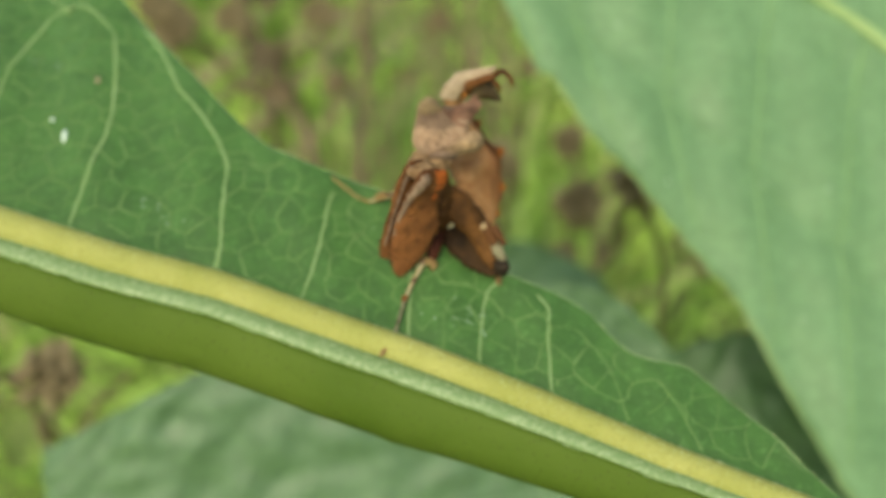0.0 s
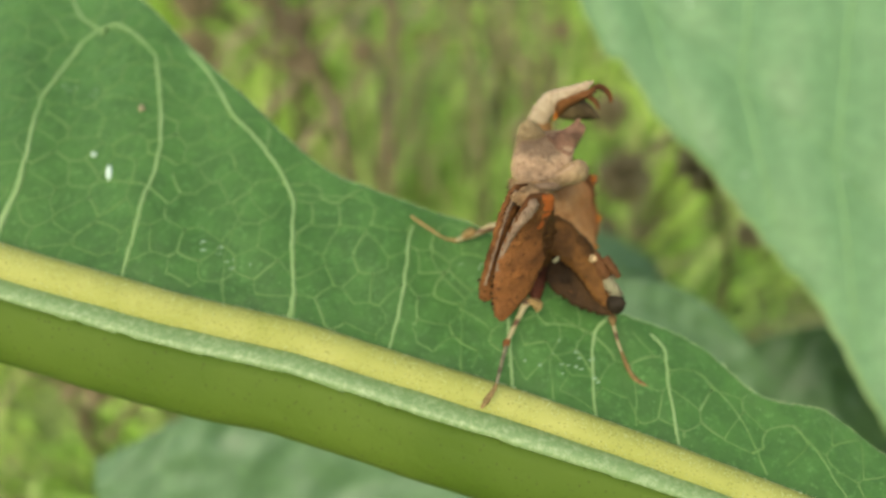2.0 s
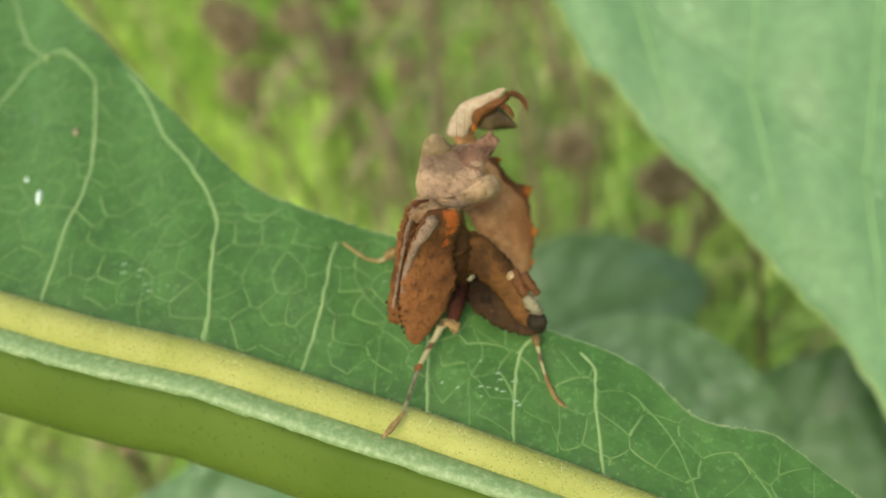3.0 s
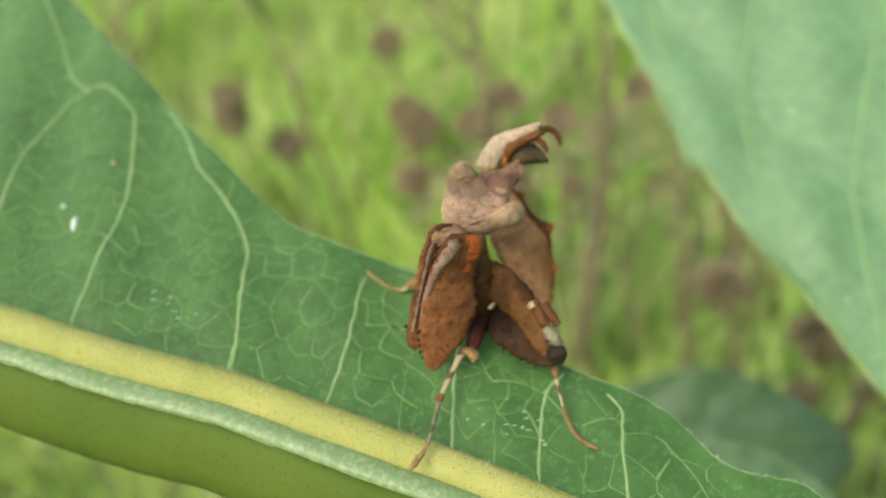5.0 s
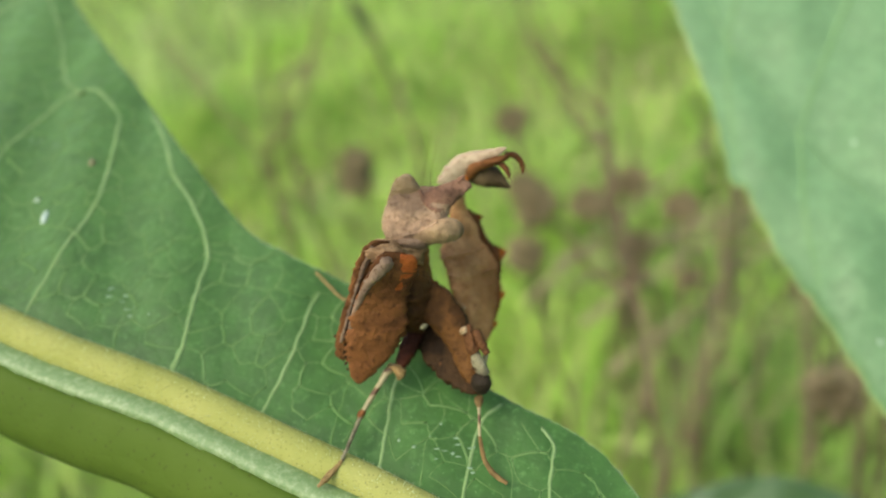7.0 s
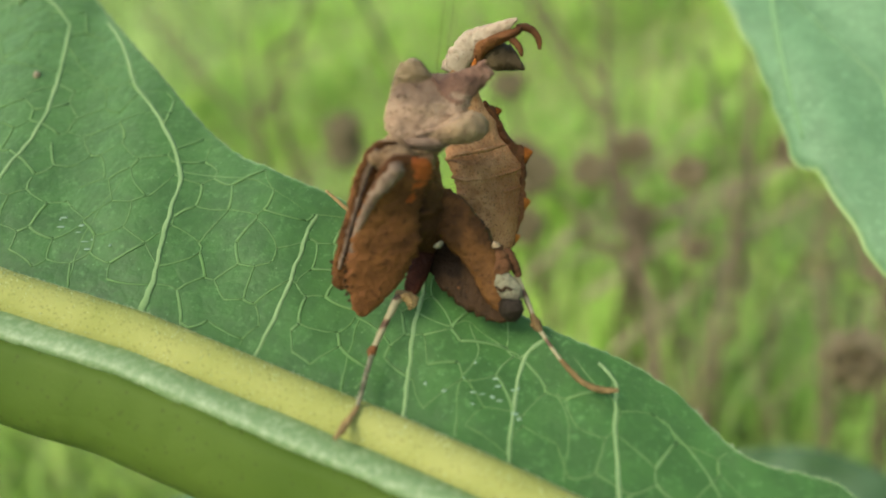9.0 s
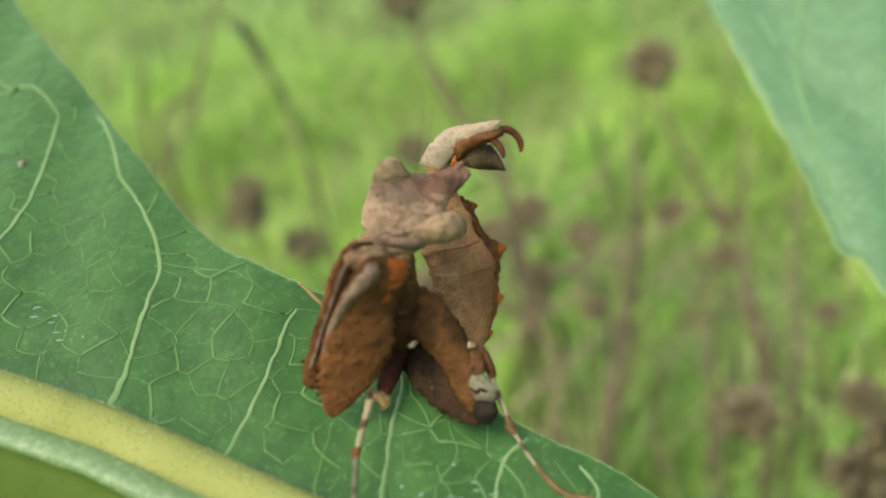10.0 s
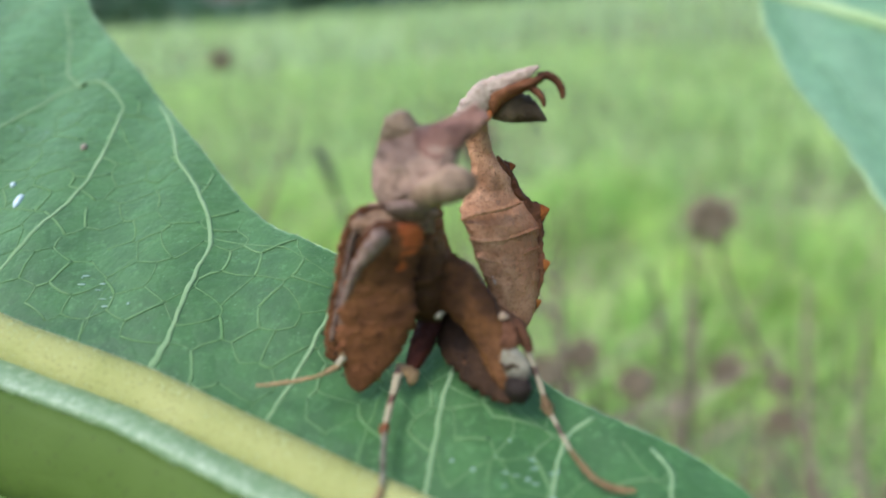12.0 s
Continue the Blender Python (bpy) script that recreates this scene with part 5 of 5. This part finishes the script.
dry_plant([([foot((-0.12, 0.105)), (-0.111, 0.104, 0.258), (-0.097, 0.104, 0.298), (-0.09, 0.101, 0.320)], 0.0016), ([(-0.104, 0.103, 0.28), (-0.099, 0.098, 0.319), (-0.103, 0.096, 0.350)], 0.0011), ([(-0.106, 0.104, 0.27), (-0.085, 0.104, 0.298), (-0.066, 0.101, 0.326)], 0.0011)],
          [((-0.09, 0.101, 0.322), 1.0)], label="dry brown stalk with one large seed head")
# long straws that lean across one another
for a, b, c in (((-0.18, 0.38, 0.0), (-0.127, 0.391, 0.179), (0.018, 0.501, 0.224)), ((-0.13, 0.33, 0.0), (-0.1, 0.343, 0.19), (0.017, 0.463, 0.244)), ((-0.20, 0.43, 0.0), (-0.16, 0.441, 0.157), (-0.042, 0.525, 0.165)), ((-0.12, 0.34, 0.0), (-0.09, 0.349, 0.147), (0.006, 0.422, 0.224)), ((-0.18, 0.35, 0.0), (-0.147, 0.364, 0.182), (-0.048, 0.467, 0.259))):
    b, c = Vector(b), Vector(c)
    dry_plant([([a, (Vector(a) * 0.4 + b * 0.6), b], 0.0016), ([b, b.lerp(c, 0.33), b.lerp(c, 0.66), c], 0.0019)], mat=MAT_STRAW, label="pale dry straw snapped and leaning across the grass")
# the group seen beyond the mantis later on
dry_plant([([foot((-0.327, 0.349)), (-0.327, 0.349, 0.2), (-0.322, 0.349, 0.27), (-0.362, 0.352, 0.332), (-0.398, 0.355, 0.369)], 0.0019), ([(-0.319, 0.349, 0.287), (-0.297, 0.371, 0.313), (-0.285, 0.397, 0.354)], 0.0017)])
dry_plant([([foot((-0.160, 0.308)), (-0.175, 0.321, 0.284), (-0.184, 0.332, 0.310), (-0.198, 0.345, 0.344), (-0.220, 0.354, 0.381)], 0.0016)], [], [([(-0.217, 0.346, 0.388), (-0.211, 0.344, 0.377), (-0.204, 0.342, 0.366), (-0.196, 0.338, 0.353), (-0.190, 0.335, 0.341)], 0.0085)], label="dry brown stalk with one dark withered hanging leaf")
dry_plant([([foot((-0.096, 0.423)), (-0.110, 0.435, 0.240), (-0.123, 0.441, 0.262), (-0.140, 0.447, 0.289), (-0.156, 0.452, 0.314), (-0.173, 0.462, 0.347), (-0.179, 0.469, 0.364)], 0.0026)], [((-0.179, 0.472, 0.368), 1.9)], label="dry brown stalk with one large dark seed head")
dry_plant([([foot((-0.376, 0.412)), (-0.363, 0.418, 0.273), (-0.352, 0.451, 0.311), (-0.346, 0.477, 0.343), (-0.344, 0.507, 0.387)], 0.0024)])
dry_plant([([foot((-0.05, 0.37)), (-0.067, 0.38, 0.184), (-0.093, 0.398, 0.232), (-0.106, 0.417, 0.287), (-0.124, 0.412, 0.316), (-0.137, 0.41, 0.343)], 0.0023)])
dry_plant([([foot((-0.034, 0.355)), (-0.034, 0.359, 0.108), (-0.024, 0.387, 0.19), (-0.026, 0.421, 0.254), (-0.036, 0.46, 0.313)], 0.0022)], [],
          [([(-0.055, 0.436, 0.30), (-0.045, 0.426, 0.278), (-0.037, 0.415, 0.256)], 0.0030), ([(-0.042, 0.386, 0.224), (-0.032, 0.375, 0.201), (-0.025, 0.362, 0.177)], 0.0024)])
dry_plant([([foot((0.034, 0.33)), (0.032, 0.335, 0.127), (0.018, 0.369, 0.259)], 0.0016)], [], [([(0.025, 0.378, 0.226), (0.034, 0.365, 0.202), (0.037, 0.354, 0.147)], 0.0034)])
dry_plant([([foot((-0.14, 0.40)), (-0.12, 0.33, 0.2), (-0.128, 0.352, 0.274), (-0.141, 0.366, 0.316), (-0.152, 0.371, 0.342)], 0.0017)], [((-0.138, 0.365, 0.31), 1.1), ((-0.122, 0.347, 0.267), 1.5), ((-0.125, 0.332, 0.243), 1.4)], label="dry brown stalk with a cluster of seed heads")
dry_plant([([foot((-0.22, 0.33)), (-0.215, 0.312, 0.18), (-0.211, 0.307, 0.292)], 0.0015)], [((-0.211, 0.307, 0.296), 1.2)])
dry_plant([([foot((-0.04, 0.34)), (-0.043, 0.352, 0.15), (-0.045, 0.362, 0.235), (-0.048, 0.374, 0.254)], 0.0015)], [((-0.048, 0.374, 0.257), 1.2), ((-0.040, 0.355, 0.225), 0.9)], [([(-0.041, 0.365, 0.24), (-0.033, 0.356, 0.222), (-0.026, 0.339, 0.199)], 0.0030)])
dry_plant([([foot((-0.024, 0.29)), (-0.026, 0.305, 0.163), (-0.023, 0.361, 0.227), (-0.026, 0.402, 0.302)], 0.0019), ([(-0.023, 0.361, 0.227), (-0.036, 0.387, 0.275), (-0.046, 0.402, 0.314)], 0.0010)], [], [([(-0.048, 0.402, 0.314), (-0.043, 0.395, 0.295), (-0.036, 0.387, 0.275)], 0.0030)])
dry_plant([([foot((0.03, 0.29)), (0.029, 0.309, 0.158), (0.015, 0.375, 0.24)], 0.0018)], [], [([(0.022, 0.365, 0.224), (0.03, 0.348, 0.2), (0.035, 0.325, 0.174)], 0.0034)])
dry_plant([([foot((-0.30, 0.33)), (-0.303, 0.324, 0.20), (-0.305, 0.349, 0.326), (-0.303, 0.364, 0.363)], 0.0018)])
dry_plant([([foot((0.054, 0.417)), (0.044, 0.437, 0.159), (0.036, 0.444, 0.191), (0.021, 0.450, 0.227), (0.002, 0.452, 0.259), (-0.014, 0.455, 0.289), (-0.022, 0.461, 0.317)], 0.0024)], [((-0.024, 0.463, 0.324), 1.7)], label="dry brown stalk with one large dark seed head")
# more leaning dry stalks
rng = random.Random(77)
for _ in range(16):
    x, y = rng.uniform(-0.17, 0.16), rng.uniform(0.27, 0.52)
    z, lx = rng.uniform(0.14, 0.27), rng.uniform(-0.08, 0.08)
    dry_plant([([(x, y, -0.005), (x + lx * 0.5, y + 0.01, z * 0.5), (x + lx, y + rng.uniform(-0.02, 0.03), z)], rng.uniform(0.0011, 0.002))], label="thin dry brown stalk leaning among the grass")
# single heads on thin stalks over the meadow
rng = random.Random(21)
for x, y, z, size in ((-0.361, 0.444, 0.426, 1.0), (-0.082, 0.381, 0.199, 1.0), (-0.09, 0.347, 0.27, 1.2), (-0.196, 0.327, 0.266, 1.3), (-0.209, 0.308, 0.308, 1.1), (0.041, 0.234, 0.274, 1.2)):
    bx, by = x + rng.uniform(-0.03, 0.05), y + rng.uniform(-0.01, 0.05)
    dry_plant([([(bx, by, -0.005), ((bx + x) / 2 + rng.uniform(-0.01, 0.01), (by + y) / 2, z * 0.55), (x, y, z - 0.004)], 0.0009)], [((x, y, z), size)], label="thin dry stalk with one dark round seed head")
for _ in range(34):
    x, y, z = rng.uniform(-1.2, 0.35), rng.uniform(0.6, 1.8), rng.uniform(0.10, 0.26)
    dry_plant([([(x, y, -0.005), (x + rng.uniform(-0.03, 0.03), y + rng.uniform(-0.03, 0.03), z * 0.6), (x + rng.uniform(-0.06, 0.06), y + rng.uniform(-0.05, 0.05), z)], 0.0016)], label="thin dry brown stalk standing in the grass", mat=rng.choice((MAT_STALK, MAT_STRAW)))


# ---- what moves ----
LEAF_ROWS = [
    (0, 0.00553, 0.05344, 0.44455, 13.87, 1.18, 4.70),
    (0.5, 0.00665, 0.05365, 0.44675, 11.19, -1.41, 4.82),
    (1, 0.00355, 0.05316, 0.44354, 12.14, 0.65, 4.76),
    (1.5, 0.00214, 0.05449, 0.44292, 11.83, 1.53, 6.13),
    (2, 0.00314, 0.05423, 0.44233, 10.98, 2.17, 6.86),
    (2.5, 0.00968, 0.05961, 0.44406, 9.03, 3.68, 3.78),
    (4.5, 0.00526, 0.05746, 0.44702, 16.58, 6.82, 18.68),
    (5, 0.00514, 0.05717, 0.44802, 16.70, 6.76, 19.45),
    (5.5, 0.00518, 0.05690, 0.45015, 16.97, 7.52, 20.92),
    (6, 0.00462, 0.05795, 0.44790, 19.41, 8.62, 23.20),
    (6.5, 0.00367, 0.05895, 0.44662, 21.50, 9.39, 25.80),
    (7, 0.00848, 0.05744, 0.44540, 21.56, 11.59, 27.97),
    (9, 0.01175, 0.06483, 0.43430, 23.50, 11.21, 30.20),
    (9.5, 0.01078, 0.06287, 0.43676, 21.46, 10.28, 26.33),
    (10, 0.00980, 0.06095, 0.43813, 19.44, 9.13, 22.85),
    (10.5, 0.00888, 0.05964, 0.43913, 18.14, 7.71, 20.31),
    (11, 0.00810, 0.05888, 0.44036, 22.20, 6.51, 22.90),
    (11.5, 0.00751, 0.05835, 0.44079, 22.79, 6.35, 24.56),
    (12, 0.00745, 0.05825, 0.44131, 25.32, 4.94, 23.47),
]
MANTIS_ROWS = [
    (0, 0.01000, 0.04293, 0.43933, 48.95, -2.04, 3.15),
    (0.5, 0.01138, 0.04227, 0.44187, 41.54, -3.38, 2.27),
    (1, 0.00815, 0.04169, 0.43873, 42.02, -1.81, 2.85),
    (1.5, 0.00702, 0.04294, 0.43851, 41.32, -1.50, 4.90),
    (2, 0.00823, 0.04251, 0.43846, 40.11, -1.44, 6.32),
    (2.5, 0.01416, 0.04735, 0.44090, 37.81, -0.50, 4.04),
    (4.5, 0.01140, 0.04712, 0.44215, 45.72, 3.54, 16.93),
    (5, 0.01152, 0.04703, 0.44313, 43.83, 1.33, 17.37),
    (5.5, 0.01141, 0.04704, 0.44521, 44.73, 2.37, 17.59),
    (6, 0.01043, 0.04865, 0.44221, 48.21, 5.01, 18.91),
    (6.5, 0.00909, 0.05021, 0.44031, 51.29, 7.34, 20.70),
    (7, 0.01494, 0.04824, 0.44017, 52.11, 6.49, 21.58),
    (9, 0.01666, 0.05665, 0.42835, 60.44, 8.99, 27.67),
    (9.5, 0.01487, 0.05453, 0.43100, 60.83, 8.86, 24.63),
    (10, 0.01370, 0.05177, 0.43300, 58.78, 7.29, 21.26),
    (10.5, 0.01259, 0.04975, 0.43453, 57.43, 5.48, 18.82),
    (11, 0.01070, 0.05039, 0.43426, 65.54, 2.70, 13.24),
    (11.5, 0.01048, 0.04989, 0.43481, 67.94, 1.07, 15.25),
    (12, 0.01040, 0.04990, 0.43512, 72.45, -1.49, 14.19),
]
HEAD_ROWS = [
    (0, -0.03, 0.13, -0.03, -3.8, 5.0, 1.3),
    (0.5, -0.06, 0.06, -0.06, -1.9, 5.5, 0.6),
    (1, -0.09, -0.02, -0.08, 0.1, 6.0, -0.1),
    (1.5, -0.12, -0.10, -0.11, 2.1, 6.5, -0.8),
    (2, -0.14, -0.17, -0.14, 4.1, 7.1, -1.5),
    (2.5, -0.17, -0.25, -0.17, 6.1, 7.7, -2.2),
    (4.5, -0.42, -0.16, -0.07, 6.6, 8.5, -3.8),
    (5, -0.08, -0.12, -0.03, 6.8, 7.0, -2.3),
    (5.5, -0.13, -0.04, -0.02, 6.6, 1.0, -1.9),
    (6, -0.15, 0.02, -0.02, 5.5, -2.8, -1.5),
    (6.5, -0.18, 0.08, -0.00, 4.5, -6.6, -1.1),
    (7, -0.13, 0.19, 0.00, 3.4, -5.4, -1.0),
    (9, -0.04, 0.01, 0.00, -0.1, -0.2, -1.0),
    (9.5, 0.00, 0.00, 0.00, -0.0, -0.0, 0.0),
    (10, -0.03, 0.04, -0.06, -0.2, 3.4, -0.9),
    (10.5, -0.07, 0.08, -0.11, -0.4, 6.9, -1.9),
    (11, 0.37, -0.50, 2.50, -1.1, -16.3, 3.2),
    (11.5, 0.40, -0.32, 2.47, -0.9, -16.6, 1.8),
    (12, 0.43, -0.12, 2.43, -0.7, -16.9, 0.5),
]
BIG_ROWS = [
    (0, 0.07754, 0.11354, 0.42685, 27.60, 20.44, -29.10),
    (0.5, 0.07781, 0.11438, 0.42717, 26.91, 21.36, -31.03),
    (1, 0.07428, 0.11418, 0.42783, 27.32, 20.82, -29.89),
    (1.5, 0.07491, 0.11469, 0.42634, 27.37, 20.74, -29.73),
    (2, 0.07555, 0.11521, 0.42485, 27.43, 20.66, -29.57),
    (2.5, 0.08221, 0.10931, 0.42665, 26.27, 22.17, -32.76),
    (4.5, 0.07230, 0.11941, 0.42953, 27.76, 20.21, -28.64),
    (5, 0.07540, 0.11850, 0.42879, 27.80, 20.14, -28.51),
    (5.5, 0.07850, 0.11759, 0.42804, 27.85, 20.08, -28.37),
    (6, 0.07643, 0.11728, 0.42782, 27.63, 20.38, -28.99),
    (6.5, 0.07437, 0.11696, 0.42759, 27.42, 20.68, -29.61),
    (7, 0.07798, 0.12249, 0.42988, 26.65, 21.69, -31.73),
    (9, 0.08496, 0.11013, 0.42521, 27.73, 20.24, -28.70),
    (9.5, 0.08769, 0.11037, 0.42586, 27.06, 21.16, -30.61),
    (10, 0.09540, 0.10910, 0.42515, 26.79, 21.52, -31.35),
    (10.5, 0.09847, 0.10604, 0.42444, 26.51, 21.86, -32.10),
    (11, 0.09561, 0.11423, 0.42442, 26.54, 21.83, -32.04),
    (11.5, 0.09736, 0.11467, 0.42370, 26.78, 21.53, -31.38),
    (12, 0.09912, 0.11511, 0.42298, 27.02, 21.22, -30.73),
]


ABDOMEN_ROWS = [
    (0, 2.2, 1.9, 1.9),
    (0.5, 2.4, 1.7, 2.1),
    (1, 2.6, 1.5, 2.2),
    (1.5, 2.7, 1.2, 2.4),
    (2, 2.9, 1.0, 2.5),
    (2.5, 3.1, 0.8, 2.6),
    (4.5, 3.8, 3.1, 2.1),
    (5, 5.2, 6.8, 2.0),
    (5.5, 4.8, 8.9, 2.0),
    (6, 4.4, 11.0, 2.0),
    (6.5, 4.0, 13.2, 2.0),
    (7, 3.6, 15.3, 1.9),
    (9, 0.0, -0.0, 0.0),
    (9.5, 0.0, -0.0, 0.0),
    (10, 0.8, 2.9, -0.5),
    (10.5, 1.5, 5.7, -0.9),
    (11, -0.1, 14.3, 1.2),
    (11.5, -0.8, 14.8, 1.3),
    (12, -1.4, 15.2, 1.4),
]
SHIN_ROWS = [
    (0, 9.2, 0.6, -27.1),
    (5, 9.2, 0.6, -27.1),
    (7, 9.2, 0.6, -27.1),
    (9, 0.0, 0.0, 0.0),
    (10, 0.0, 0.0, 0.0),
    (12, 0.0, 0.0, 0.0),
]
FAR_ROWS = [
    (0, 0.00, 0.00, 0.00, 0.0, 0.0, 0.0),
    (5, 0.00, 0.00, 0.00, 0.0, 0.0, 0.0),
    (7, 0.50, -0.50, 0.00, 0.0, 0.0, 0.0),
    (9, 3.20, -1.20, -0.50, 0.0, 0.0, 0.0),
    (10.5, 3.20, -1.20, -0.50, 0.0, 0.0, 0.0),
    (10.75, 1.20, -1.80, 1.30, -9.0, 25.0, 18.0),
    (11, -0.70, -2.30, 3.10, -21.3, 48.8, 38.0),
    (12, -0.46, -2.10, 2.95, -23.3, 46.2, 35.7),
]
MID_ROWS = [
    (0, 6.1, -7.8, -6.7),
    (2.5, 6.1, -10.8, -10.8),
    (4.5, 9.4, -9.7, -7.5),
    (5.5, 10.6, -8.0, -4.3),
    (7, 15.0, -9.8, -4.3),
    (9.5, -0.5, 1.2, 1.1),
    (11, -7.0, 17.2, 12.9),
    (12, -7.2, 14.5, 10.4),
]


def turned(rx, ry, rz):
    """The abdomen's place after a small turn about its base."""
    base = Vector((5.4, 4.0, -2.6)) * MM
    return Matrix.Translation(base) @ pose(0, 0, 0, rx, ry, rz) @ Matrix.Translation(-base)


FOLD_ROWS = [(0, 65), (5, 65), (7, 60), (9, 0), (12, 0)]


def motions():
    walk(PLANT_LEAF, [(t, pose(*p)) for t, *p in LEAF_ROWS])
    walk(BIG_LEAF, [(t, pose(*p)) for t, *p in BIG_ROWS])
    walk(MANTIS, [(t, pose(*p)) for t, *p in MANTIS_ROWS])
    walk(ABDOMEN, [(t, turned(*turn)) for t, *turn in ABDOMEN_ROWS])
    walk(SHIN, [(t, pose(*SHIN_AT, *turn)) for t, *turn in SHIN_ROWS])
    walk(FOLDED_SHIN, [(t, Matrix.Translation(FOLDED_AT) @ Matrix.Rotation(radians(a), 4, Vector((0.49, -0.84, 0.24)))) for t, a in FOLD_ROWS])
    walk(MID_SHIN, [(t, pose(*MID_AT, *turn)) for t, *turn in MID_ROWS])
    walk(FAR_LEG, [(t, pose(*(FAR_AT + Vector(p[:3]) * MM), *p[3:])) for t, *p in FAR_ROWS])
    walk(HEAD, [(t, pose(*(HEAD_AT + Vector(p[:3]) * MM), *p[3:])) for t, *p in HEAD_ROWS])


motions()
